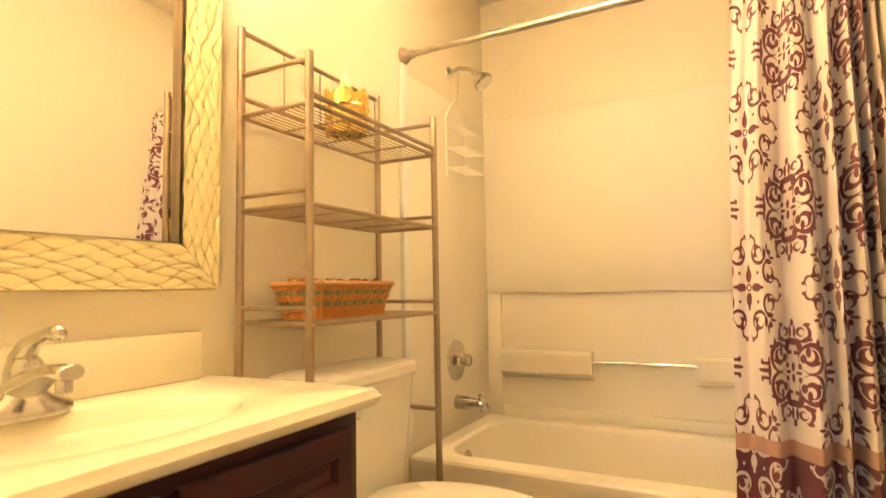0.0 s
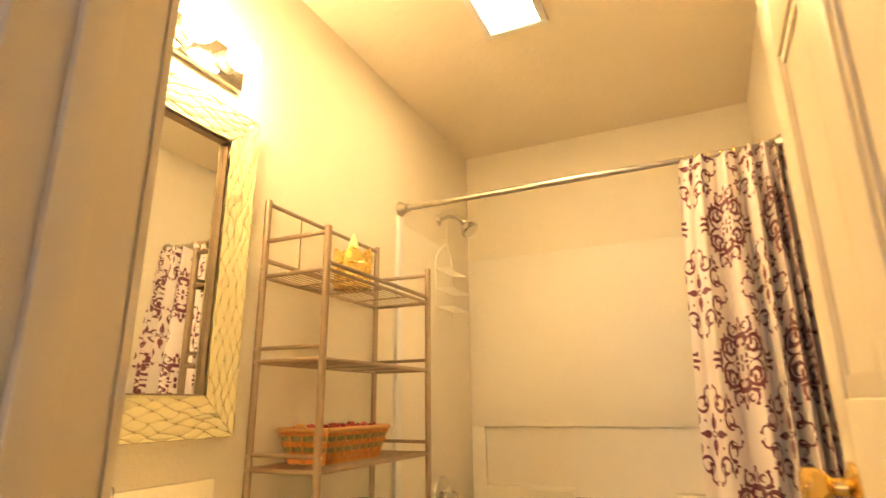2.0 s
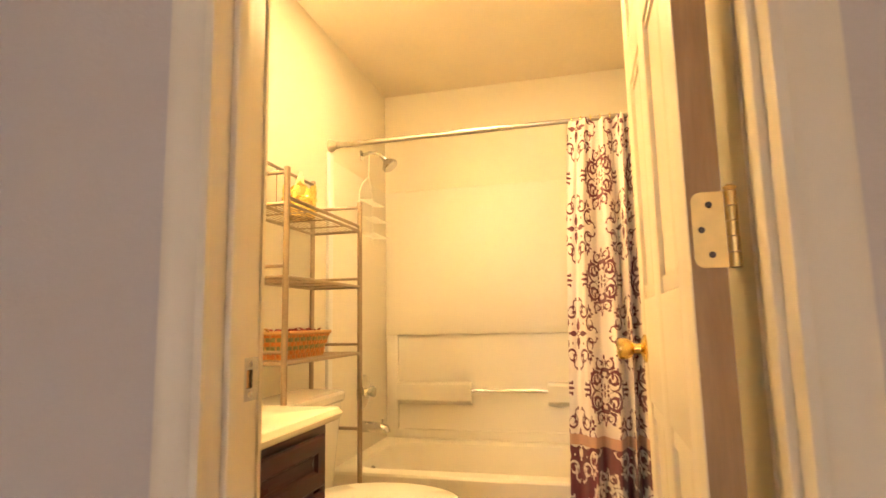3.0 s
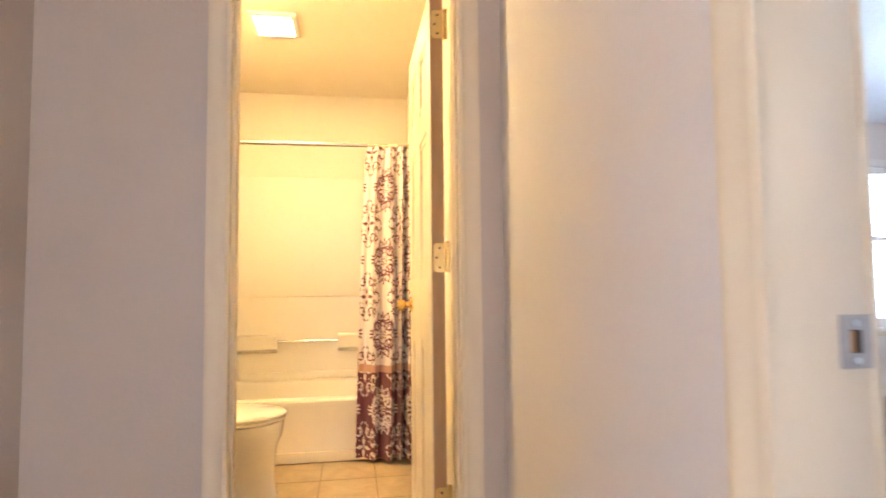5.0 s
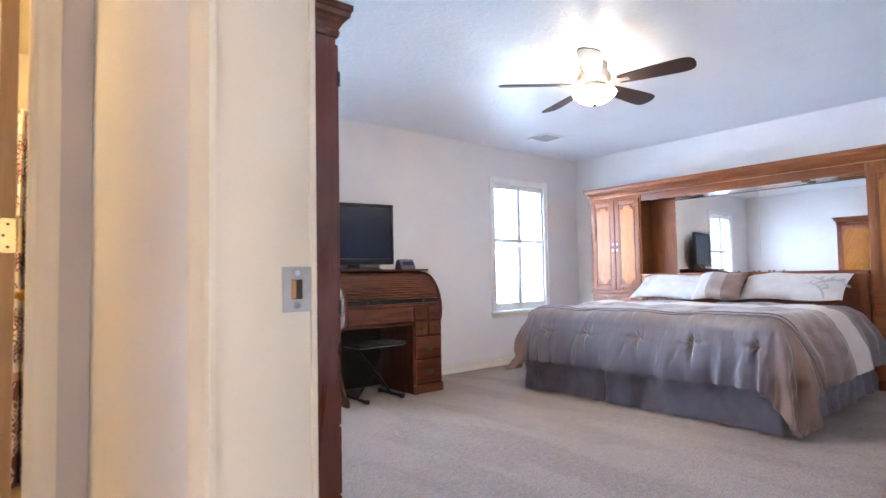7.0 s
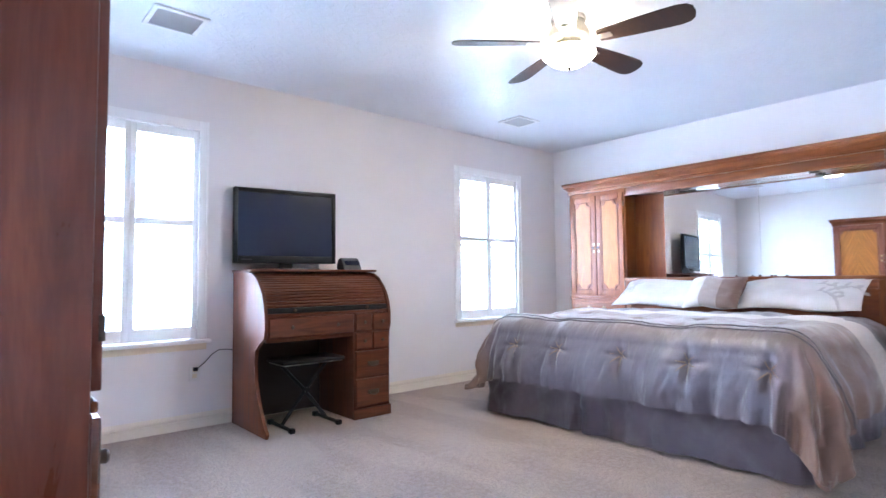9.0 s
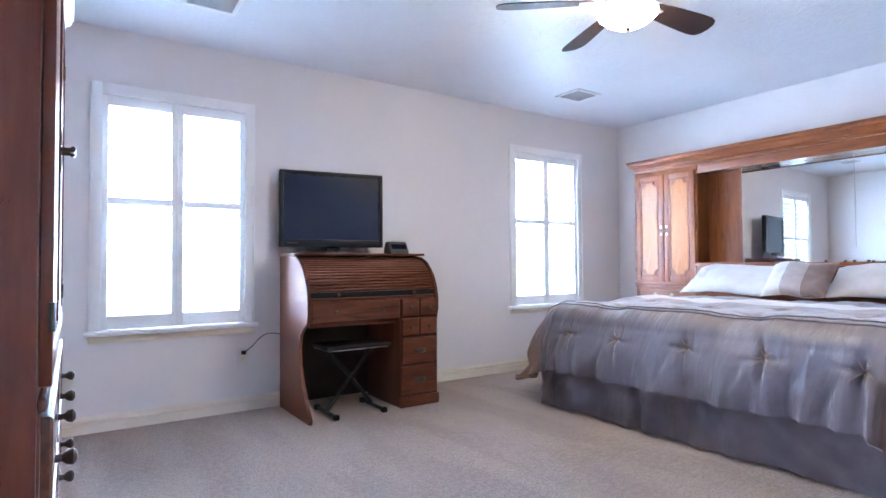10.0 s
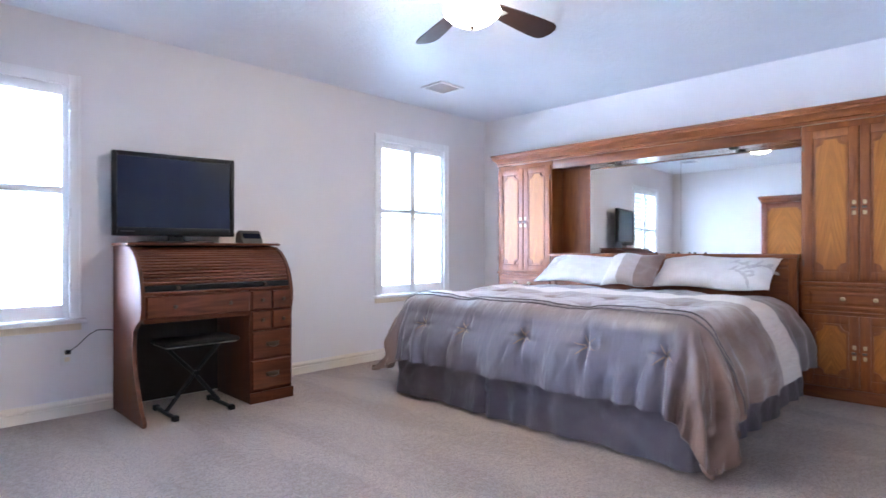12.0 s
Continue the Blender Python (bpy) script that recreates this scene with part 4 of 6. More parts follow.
def basket():
    b = thing("woven_basket", (-1.055, 1.735, 0.939), "orange and green woven basket of red dried petals", "basket")
    x0, x1, y0, y1, zb, zt = -1.140, -1.010, 1.640, 1.925, 0.941, 1.030

    def loop(z, off, wob, phase, k=88):
        t = (z - zb) / (zt - zb)
        e = 0.022 * t + off
        pts = []
        a, c = (x1 - x0) / 2 + e, (y1 - y0) / 2 + e
        per = 4 * (a + c)
        for i in range(k):
            s = per * i / k
            w = wob * (1 if (i // 2 + phase) % 2 else -1)
            if s < 2 * c:
                p = (a + w, -c + s)
            elif s < 2 * c + 2 * a:
                p = (a - (s - 2 * c), c + w)
            elif s < 4 * c + 2 * a:
                p = (-a - w, c - (s - 2 * c - 2 * a))
            else:
                p = (-a + (s - 4 * c - 2 * a), -c - w)
            pts.append(((x0 + x1) / 2 + p[0], (y0 + y1) / 2 + p[1], z))
        return pts
    rows = 6
    hgt = (zt - zb) / rows
    for i in range(rows):
        z = zb + i * hgt
        bm = bmesh.new()
        rings(bm, [loop(z + 0.001, 0, 0.0022, i), loop(z + hgt - 0.001, 0, 0.0022, i), loop(z + hgt - 0.001, -0.002, 0.0022, i), loop(z + 0.001, -0.002, 0.0022, i), loop(z + 0.001, 0, 0.0022, i)], False, False)
        part("weave_band", bm, M_GREEN if i in (2, 4) else M_ORANGE, b, smooth=False)
    bot, top = loop(zb, -0.001, 0, 0, 44), loop(zt, -0.001, 0, 0, 44)
    for p, q in zip(bot, top):
        part("stake", tube(bmesh.new(), [p, q], 0.0034, 5), M_REED, b)
    part("rim", tube(bmesh.new(), loop(zt + 0.002, 0.001, 0, 0) + [loop(zt + 0.002, 0.001, 0, 0)[0]], 0.007, 8), M_REED, b)
    part("bottom", box(bmesh.new(), x0, x1, y0, y1, zb - 0.002, zb + 0.003), M_REED, b)
    part("handle", tube(bmesh.new(), [((x0 + x1) / 2 - 0.02, y0 - 0.02, zt), ((x0 + x1) / 2 - 0.012, y0 - 0.034, zt + 0.016), ((x0 + x1) / 2 + 0.012, y0 - 0.034, zt + 0.016), ((x0 + x1) / 2 + 0.02, y0 - 0.02, zt)], 0.004, 8), M_REED, b)
    rng = random.Random(9)
    bm = bmesh.new()
    for i in range(150):
        x, y = rng.uniform(x0 - 0.008, x1 + 0.008), rng.uniform(y0 - 0.008, y1 + 0.008)
        z = zt - 0.010 + rng.uniform(0, 0.018)
        r = rng.uniform(0.008, 0.016)
        a = rng.uniform(0, 6.28)
        vs = [bm.verts.new((x + r * math.cos(a + q), y + r * 0.7 * math.sin(a + q), z + rng.uniform(-0.008, 0.012))) for q in (0, 1.2, 2.5, 3.8, 5.0)]
        bm.faces.new(vs)
    tagged(part("petals", bm, M_PETAL, b, "heap of red dried petals"), kind="stuff")


basket()


def toilet():
    t = thing("toilet", (-0.85, 1.86, 0), "white porcelain toilet with its lid closed", "toilet")
    cy = 1.865
    k = 40

    def oval(cx, rx, ry, z, front=1.0):
        return [(cx + rx * math.cos(a) * (front if math.cos(a) > 0 else 1), cy + ry * math.sin(a), z) for a in [2 * math.pi * i / k for i in range(k)]]
    bm = bmesh.new()
    rings(bm, [oval(-0.755, 0.258, 0.116, 0.0), oval(-0.755, 0.262, 0.119, 0.015), oval(-0.755, 0.250, 0.108, 0.05), oval(-0.75, 0.240, 0.102, 0.13), oval(-0.75, 0.246, 0.122, 0.20),
               oval(-0.75, 0.250, 0.152, 0.26), oval(-0.742, 0.268, 0.176, 0.32), oval(-0.74, 0.274, 0.185, 0.37), oval(-0.74, 0.275, 0.186, 0.388), oval(-0.74, 0.262, 0.175, 0.393)])
    part("bowl", bm, M_PORCELAIN, t)
    bm = bmesh.new()
    rings(bm, [oval(-0.735, 0.272, 0.182, 0.3935), oval(-0.735, 0.280, 0.188, 0.399), oval(-0.735, 0.280, 0.188, 0.408), oval(-0.735, 0.272, 0.183, 0.412)])
    part("seat", bm, M_PORCELAIN, t)
    bm = bmesh.new()
    rings(bm, [oval(-0.735, 0.272, 0.183, 0.4135), oval(-0.735, 0.284, 0.190, 0.419), oval(-0.735, 0.284, 0.190, 0.428), oval(-0.735, 0.270, 0.180, 0.437), oval(-0.735, 0.15, 0.10, 0.441)])
    part("lid", bm, M_PORCELAIN, t)
    bm = bmesh.new()

    def rrect(x0, x1, hw, r, z):
        pts = []
        for sx, sy, a0 in ((1, 1, 0), (-1, 1, 90), (-1, -1, 180), (1, -1, 270)):
            for j in range(6):
                a = radians(a0 + 18 * j)
                pts.append(((x1 - r if sx > 0 else x0 + r) + r * math.cos(a), cy + sy * (hw - r) + r * math.sin(a), z))
        return pts
    rings(bm, [rrect(-1.195, -1.03, 0.185, 0.04, 0.37), rrect(-1.198, -1.015, 0.205, 0.04, 0.42), rrect(-1.199, -0.998, 0.232, 0.04, 0.70), rrect(-1.199, -0.997, 0.233, 0.04, 0.742)])
    part("tank", bm, M_PORCELAIN, t)
    bm = bmesh.new()
    rings(bm, [rrect(-1.2, -0.990, 0.238, 0.04, 0.743), rrect(-1.203, -0.982, 0.246, 0.045, 0.752), rrect(-1.203, -0.982, 0.246, 0.045, 0.775), rrect(-1.2, -0.990, 0.238, 0.04, 0.786), rrect(-1.17, -1.02, 0.2, 0.04, 0.790)])
    part("tank_lid", bm, M_PORCELAIN, t)
    part("flush_lever", tube(bmesh.new(), [(-0.995, cy - 0.17, 0.68), (-0.975, cy - 0.17, 0.68), (-0.970, cy - 0.12, 0.672)], 0.006, 8), M_CHROME, t)
    part("rear_foot", box(bmesh.new(), -1.12, -0.92, cy - 0.10, cy + 0.10, 0.0, 0.372, 0.03, 3), M_PORCELAIN, t)


toilet()


def tub():
    t = thing("bathtub", (-0.45, 2.79, 0), "cream acrylic bathtub with a plain apron", "bathtub")
    x0, x1, y0, y1, z = -1.2085, 0.3135, 2.385, 3.172, 0.375
    k = 12

    def rr(a0, a1, b0, b1, r, zz):
        pts = []
        for cx, cy, s in ((a1 - r, b1 - r, 0), (a0 + r, b1 - r, 90), (a0 + r, b0 + r, 180), (a1 - r, b0 + r, 270)):
            for j in range(k):
                a = radians(s + 90 * j / (k - 1))
                pts.append((cx + r * math.cos(a), cy + r * math.sin(a), zz))
        return pts
    bm = bmesh.new()
    rings(bm, [rr(x0, x1, y0 + 0.012, y1, 0.004, 0.0), rr(x0, x1, y0 + 0.012, y1, 0.004, 0.30), rr(x0, x1, y0 + 0.002, y1, 0.006, 0.335), rr(x0, x1, y0, y1, 0.008, z - 0.012), rr(x0, x1, y0 + 0.006, y1, 0.01, z - 0.002),
               rr(x0 + 0.006, x1 - 0.006, y0 + 0.02, y1, 0.015, z), rr(x0 + 0.075, x1 - 0.075, y0 + 0.085, y1 - 0.06, 0.14, z), rr(x0 + 0.09, x1 - 0.09, y0 + 0.10, y1 - 0.075, 0.14, z - 0.012),
               rr(x0 + 0.11, x1 - 0.15, y0 + 0.13, y1 - 0.10, 0.14, z - 0.14), rr(x0 + 0.15, x1 - 0.26, y0 + 0.16, y1 - 0.13, 0.13, 0.09), rr(x0 + 0.22, x1 - 0.34, y0 + 0.22, y1 - 0.19, 0.10, 0.07)])
    part("shell", bm, M_ACRYLIC, t)
    part("base_strip", box(bmesh.new(), x0, x1, y0 - 0.004, y0 + 0.010, 0.0, 0.062, 0.004), M_TRIM, t, "painted floor strip")
    part("overflow_plate", lathe(bmesh.new(), (-1.102, 2.690, 0.293), (1, 0, 0.12), [(0, 0.036), (0.005, 0.036), (0.010, 0.030), (0.010, 0.004)], 24), M_CHROME, t, "chrome overflow plate")
    return t


tub()


def surround():
    s = thing("tub_surround", (-0.45, 3.19, 0.38), "cream moulded tub surround with shelves and a grab bar", "tub surround")
    top, yb = 1.885, 3.1975
    x0, x1 = -1.2085, 0.3135
    # the back panel, sunk between its outer borders
    bm = bmesh.new()
    for r in ((x0, x1, 0.985, top), (x0, -1.125, 0.376, 0.985), (0.235, x1, 0.376, 0.985), (-1.125, 0.235, 0.376, 0.425)):
        box(bm, r[0], r[1], 3.168, yb, r[2], r[3], 0.003)
    part("back_panel", bm, M_ACRYLIC, s)
    part("recess", box(bmesh.new(), -1.124, 0.234, 3.186, yb, 0.426, 0.984), M_ACRYLIC, s)
    for a, b in ((-1.12, -0.668), (-0.222, 0.23)):
        bm = bmesh.new()
        prism(bm, [(3.1858, 0.572), (3.142, 0.590), (3.132, 0.602), (3.132, 0.690), (3.140, 0.702), (3.1858, 0.706)], "x", a, b)
        part("soap_ledge", bm, M_ACRYLIC, s, smooth=False)
    part("grab_bar", tube(bmesh.new(), [(-0.690, 3.148, 0.659), (-0.20, 3.148, 0.659)], 0.009, 14), M_CHROME, s, "slim chrome bar")
    for a, b in ((x0, x0 + 0.012), (x1 - 0.012, x1)):
        bm = box(bmesh.new(), a, b, 2.372, 3.168, 0.376, top, 0.003)
        part("end_panel", bm, M_ACRYLIC, s)
        part("edge_trim", box(bmesh.new(), a if a < 0 else a - 0.008, b + 0.008 if a < 0 else b, 2.345, 2.392, 0.378, top + 0.030, 0.006), M_WHITEPL, s, "glossy white edge strip")


surround()


def shower():
    v = thing("shower_valve", (-1.195, 2.79, 0.69), "round chrome shower valve with a clear knob", "shower valve")
    part("escutcheon", lathe(bmesh.new(), (-1.1962, 2.79, 0.69), (1, 0, 0), [(0, 0.092), (0.006, 0.090), (0.013, 0.066), (0.017, 0.030), (0.030, 0.022), (0.034, 0.010)], 36), M_CHROME, v)
    part("knob", lathe(bmesh.new(), (-1.166, 2.79, 0.69), (1, 0, 0), [(0, 0.016), (0.012, 0.024), (0.030, 0.030), (0.040, 0.024), (0.042, 0.004)], 8), Nodes("clear acrylic").done((0.9, 0.86, 0.8), 0.08, Transmission_Weight=0.7), v, "clear faceted knob")
    p = thing("tub_spout", (-1.19, 2.79, 0.50), "chrome tub spout with a diverter pin", "tub spout")
    part("spout", tube(bmesh.new(), [(-1.1962, 2.79, 0.505), (-1.15, 2.79, 0.505), (-1.09, 2.79, 0.502), (-1.067, 2.79, 0.494), (-1.060, 2.79, 0.476)], [0.031, 0.028, 0.026, 0.025, 0.020], 18), M_CHROME, p)
    part("diverter", lathe(bmesh.new(), (-1.085, 2.79, 0.524), (0, 0, 1), [(0, 0.004), (0.012, 0.004), (0.015, 0.009), (0.022, 0.008)], 10), M_CHROME, p)
    h = thing("wall_shower", (-1.2, 2.80, 2.04), "chrome shower head on a bent arm", "shower head")
    part("flange", lathe(bmesh.new(), (-1.2098, 2.80, 2.03), (1, 0, 0), [(0, 0.030), (0.004, 0.029), (0.010, 0.016)], 20), M_CHROME, h)
    part("arm", tube(bmesh.new(), [(-1.205, 2.80, 2.03), (-1.15, 2.795, 2.04), (-1.10, 2.79, 2.025), (-1.065, 2.785, 1.99)], 0.010, 12), M_CHROME, h)
    part("head", lathe(bmesh.new(), (-1.068, 2.785, 1.998), (0.62, -0.05, -0.78), [(0, 0.012), (0.012, 0.018), (0.022, 0.016), (0.035, 0.030), (0.058, 0.046), (0.072, 0.047), (0.078, 0.040), (0.080, 0.005)], 24), M_CHROME, h)
    part("spray_lever", lathe(bmesh.new(), (-1.005, 2.772, 1.958), (0.7, -0.1, 0.35), [(0, 0.006), (0.02, 0.008), (0.024, 0.003)], 8), M_CHROME, h)
    c = thing("shower_caddy", (-1.16, 2.80, 1.55), "white wire caddy hanging from the shower arm", "shower caddy")
    for y in (2.70, 2.90):
        part("side_wire", tube(bmesh.new(), [(-1.16, 2.80, 2.050), (-1.165, 2.80, 1.90), (-1.175, y + (0.03 if y < 2.8 else -0.03), 1.84), (-1.180, y, 1.79), (-1.180, y, 1.52)], 0.003, 8), M_WIRE, c)
    for z, d in ((1.745, 0.075), (1.645, 0.10), (1.555, 0.10)):
        bm = bmesh.new()
        tube(bm, [(-1.180, 2.70, z), (-1.180 + d, 2.70, z - 0.008), (-1.180 + d, 2.90, z - 0.008), (-1.180, 2.90, z), (-1.180, 2.70, z)], 0.0028, 6)
        sh = part("wire_shelf", bm, M_WIRE, c)
        for i in range(1, 8):
            y = 2.70 + 0.025 * i
            part("wire", tube(bmesh.new(), [(-1.180, y, z - 0.001), (-1.180 + d, y, z - 0.009)], 0.0018, 6), M_WIRE, sh)


shower()


def rod_and_curtain():
    r = thing("curtain_rod", (-0.45, 2.385, 1.955), "brushed nickel tension curtain rod", "curtain rod")
    y, z = 2.385, 1.957
    part("outer_tube", tube(bmesh.new(), [(-1.18, y, z), (-0.28, y, z)], 0.0135, 18), M_NICKEL, r)
    part("inner_tube", tube(bmesh.new(), [(-0.29, y, z), (0.29, y, z)], 0.0115, 18), M_NICKEL, r)
    for x, d in ((-1.2095, 1), (0.3148, -1)):
        part("end_cup", lathe(bmesh.new(), (x, y, z), (d, 0, 0), [(0, 0.034), (0.006, 0.035), (0.016, 0.031), (0.030, 0.021), (0.040, 0.017), (0.044, 0.019), (0.050, 0.019)], 24), M_NICKEL, r)
    c = thing("shower_curtain", (0.13, 2.35, 0.03), "cream shower curtain with plum damask scrolls and plum hem", "shower curtain")
    bm = bmesh.new()
    uv = bm.loops.layers.uv.new("uv")
    nu, nv = 210, 90
    fabric = 0.54
    grid = []
    for j in range(nv + 1):
        t = j / nv
        zz = 1.948 - t * 1.918
        row = []
        wide0, wide1 = -0.022 - 0.085 * t ** 0.6, 0.300 + 0.004 * t
        for i in range(nu + 1):
            s = i / nu
            ease = s + 0.13 * math.sin(math.pi * s)
            ph = 2 * math.pi * (5.6 * s ** 1.15 + 0.10 * math.sin(3 * t + 7 * s))
            amp = (0.012 + 0.024 * min(1, t * 3)) * (0.25 + 0.75 * min(1, s * 3.2))
            x = wide0 + (wide1 - wide0) * ease
            x = min(x, 0.302) + 0.008 * math.sin(ph * 0.5 + 1) * min(1, t * 2)
            yy = 2.345 - 0.035 * t - 0.09 * t * s + amp * (1 + 0.6 * s) * math.sin(ph) + 0.006 * math.sin(ph * 2.3 + 4 * t)
            zc = zz - 0.012 * (1 - t) * (0.5 + 0.5 * math.sin(ph)) + 0.006 * math.sin(9 * s + 2)
            row.append((bm.verts.new((x, yy, zc)), (s * fabric, 1.948 - t * 1.918)))
        grid.append(row)
    for j in range(nv):
        for i in range(nu):
            q = (grid[j][i], grid[j + 1][i], grid[j + 1][i + 1], grid[j][i + 1])
            f = bm.faces.new([v for v, _ in q])
            for lp, (_, w) in zip(f.loops, q):
                lp[uv].uv = w
    part("fabric", bm, M_DAMASK, c)
    for i in range(8):
        x = -0.012 + i * 0.042
        ringpts = [(x, y + 0.021 * math.cos(a), z - 0.008 + 0.026 * math.sin(a)) for a in [2 * math.pi * q / 16 for q in range(17)]]
        part("ring", tube(bmesh.new(), ringpts, 0.002, 6), M_BRASS, c, "thin metal curtain ring")


rod_and_curtain()

# ---- the bedroom ----
def notched(y0, y1, z0, z1, r=0.05):
    """A rectangle whose corners are scooped, as (y, z)."""
    pts = []
    for cy, cz, a0, sy, sz in ((y1, z1, 270, -1, 0), (y0, z1, 0, 0, -1), (y0, z0, 90, 1, 0), (y1, z0, 180, 0, 1)):
        for j in range(7):
            a = radians(a0 - 15 * j)
            pts.append((cy + r * math.cos(a), cz + r * math.sin(a)))
    return pts


def shaped_door(parent, x, out, y0, y1, z0, z1, frame_mat, panel_mat, hang, pulls):
    """A cabinet door in the plane x, its face towards out: stile frame, shaped raised panel, hinges and a pull."""
    d = 0.020 * out
    bm = bmesh.new()
    w = 0.058

    def bx(a, b, c, e, p, q, bev=0.003):
        box(bm, min(a, b), max(a, b), c, e, p, q, bev)
    bx(x, x + d, y0, y0 + w, z0, z1)
    bx(x, x + d, y1 - w, y1, z0, z1)
    bx(x, x + d, y0 + w, y1 - w, z0, z0 + w)
    bx(x, x + d, y0 + w, y1 - w, z1 - w, z1)
    bx(x, x + d * 0.5, y0 + w, y1 - w, z0 + w, z1 - w, 0)
    leaf = part("door", bm, frame_mat, parent)
    iy0, iy1, iz0, iz1 = y0 + w + 0.002, y1 - w - 0.002, z0 + w + 0.002, z1 - w - 0.002
    bm = bmesh.new()
    outer, inner = notched(iy0, iy1, iz0, iz1, 0.048), notched(iy0 + 0.014, iy1 - 0.014, iz0 + 0.014, iz1 - 0.014, 0.048)
    rings(bm, [[(x + d * 0.51, y, z) for y, z in outer], [(x + d * 0.95, y, z) for y, z in outer], [(x + d * 1.05, y, z) for y, z in inner], [(x + d * 0.78, y, z) for y, z in inner]], True, False)
    part("panel_moulding", bm, frame_mat, leaf, smooth=False)
    bm = bmesh.new()
    rings(bm, [[(x + d * 0.52, y, z) for y, z in inner], [(x + d * 0.80, y, z) for y, z in inner]])
    part("veneer_panel", bm, panel_mat, leaf, "chevron-grained veneer panel", smooth=False)
    for z in (z0 + 0.12, z1 - 0.12):
        part("hinge", lathe(bmesh.new(), (x + d * 0.9, hang, z - 0.025), (0, 0, 1), [(0, 0.006), (0.05, 0.006)], 10), M_BRONZE, leaf)
    if pulls:
        py, pz = pulls
        part("pull", tube(bmesh.new(), [(x + d * 0.9, py, pz), (x + d * 1.9, py, pz), (x + d * 2.3, py - 0.012, pz), (x + d * 2.3, py + 0.012, pz)], [0.006, 0.006, 0.008, 0.008], 10), M_BRONZE, leaf, "dark turned pull")
        for dz in (-0.036, 0.036):
            part("pull_plate", box(bmesh.new(), min(x + d * 0.95, x + d * 1.12), max(x + d * 0.95, x + d * 1.12), py - 0.010, py + 0.010, pz + dz - 0.014, pz + dz + 0.014, 0.003), M_ANTIQUE, leaf, "bright brass plate")
    return leaf


def drawer(parent, x, out, y0, y1, z0, z1, material, pulls, pull_mat=None):
    d = 0.018 * out
    bm = bmesh.new()
    rings(bm, [[(x + d * k, y, z) for y, z in ((y0 + i, z0 + i), (y1 - i, z0 + i), (y1 - i, z1 - i), (y0 + i, z1 - i))] for k, i in ((0.02, 0), (0.75, 0), (1.0, 0.007), (1.0, 0.022), (0.72, 0.026), (0.72, 0.034), (0.92, 0.048))])
    f = part("drawer", bm, material, parent, smooth=False)
    for py in pulls:
        part("knob", lathe(bmesh.new(), (x + d, py, (z0 + z1) / 2), (out, 0, 0), [(0, 0.008), (0.012, 0.007), (0.020, 0.014), (0.030, 0.016), (0.036, 0.010), (0.037, 0.002)], 14), pull_mat or M_ANTIQUE, f)


CROWN = [(0, 0), (0.010, 0), (0.014, 0.018), (0.010, 0.028), (0.020, 0.045), (0.036, 0.062), (0.050, 0.072), (0.052, 0.090), (0.060, 0.096), (0.060, 0.118), (0, 0.118)]


def pier(y0, y1, label):
    """One pier cabinet of the wall unit, its front towards -x."""
    xf, xb = 5.965, 6.183
    c = thing("pier_cabinet", ((xf + xb) / 2, (y0 + y1) / 2, 0), label, "cabinet", "wall unit piers")
    part("body", box(bmesh.new(), xf, xb, y0, y1, 0.085, 1.952, 0.002), M_OAK, c)
    part("plinth", box(bmesh.new(), xf - 0.018, xb, y0 - 0.004, y1 + 0.004, 0, 0.085, 0.006), M_OAKY, c)
    part("waist_moulding", box(bmesh.new(), xf - 0.022, xb, y0 - 0.004, y1 + 0.004, 0.800, 0.826, 0.007), M_OAKY, c)
    part("lower_moulding", box(bmesh.new(), xf - 0.014, xb, y0 - 0.002, y1 + 0.002, 0.605, 0.622, 0.005), M_OAKY, c)
    ym = (y0 + y1) / 2
    for a, b, hang, pull in ((y0 + 0.018, ym - 0.003, y0 + 0.016, ym - 0.03), (ym + 0.003, y1 - 0.018, y1 - 0.016, ym + 0.03)):
        shaped_door(c, xf - 0.001, -1, a, b, 0.842, 1.905, M_OAK, M_CHEV, hang, (pull, 1.345))
        shaped_door(c, xf - 0.001, -1, a, b, 0.105, 0.595, M_OAK, M_CHEV, hang, (pull, 0.345))
    drawer(c, xf - 0.001, -1, y0 + 0.018, y1 - 0.018, 0.635, 0.792, M_OAKY, (ym - 0.09, ym + 0.09))
    return c


pier(2.205, 2.895, "honey oak pier cabinet with chevron doors beside the bed")
pier(-0.62, 0.068, "honey oak pier cabinet with chevron doors and drawer")


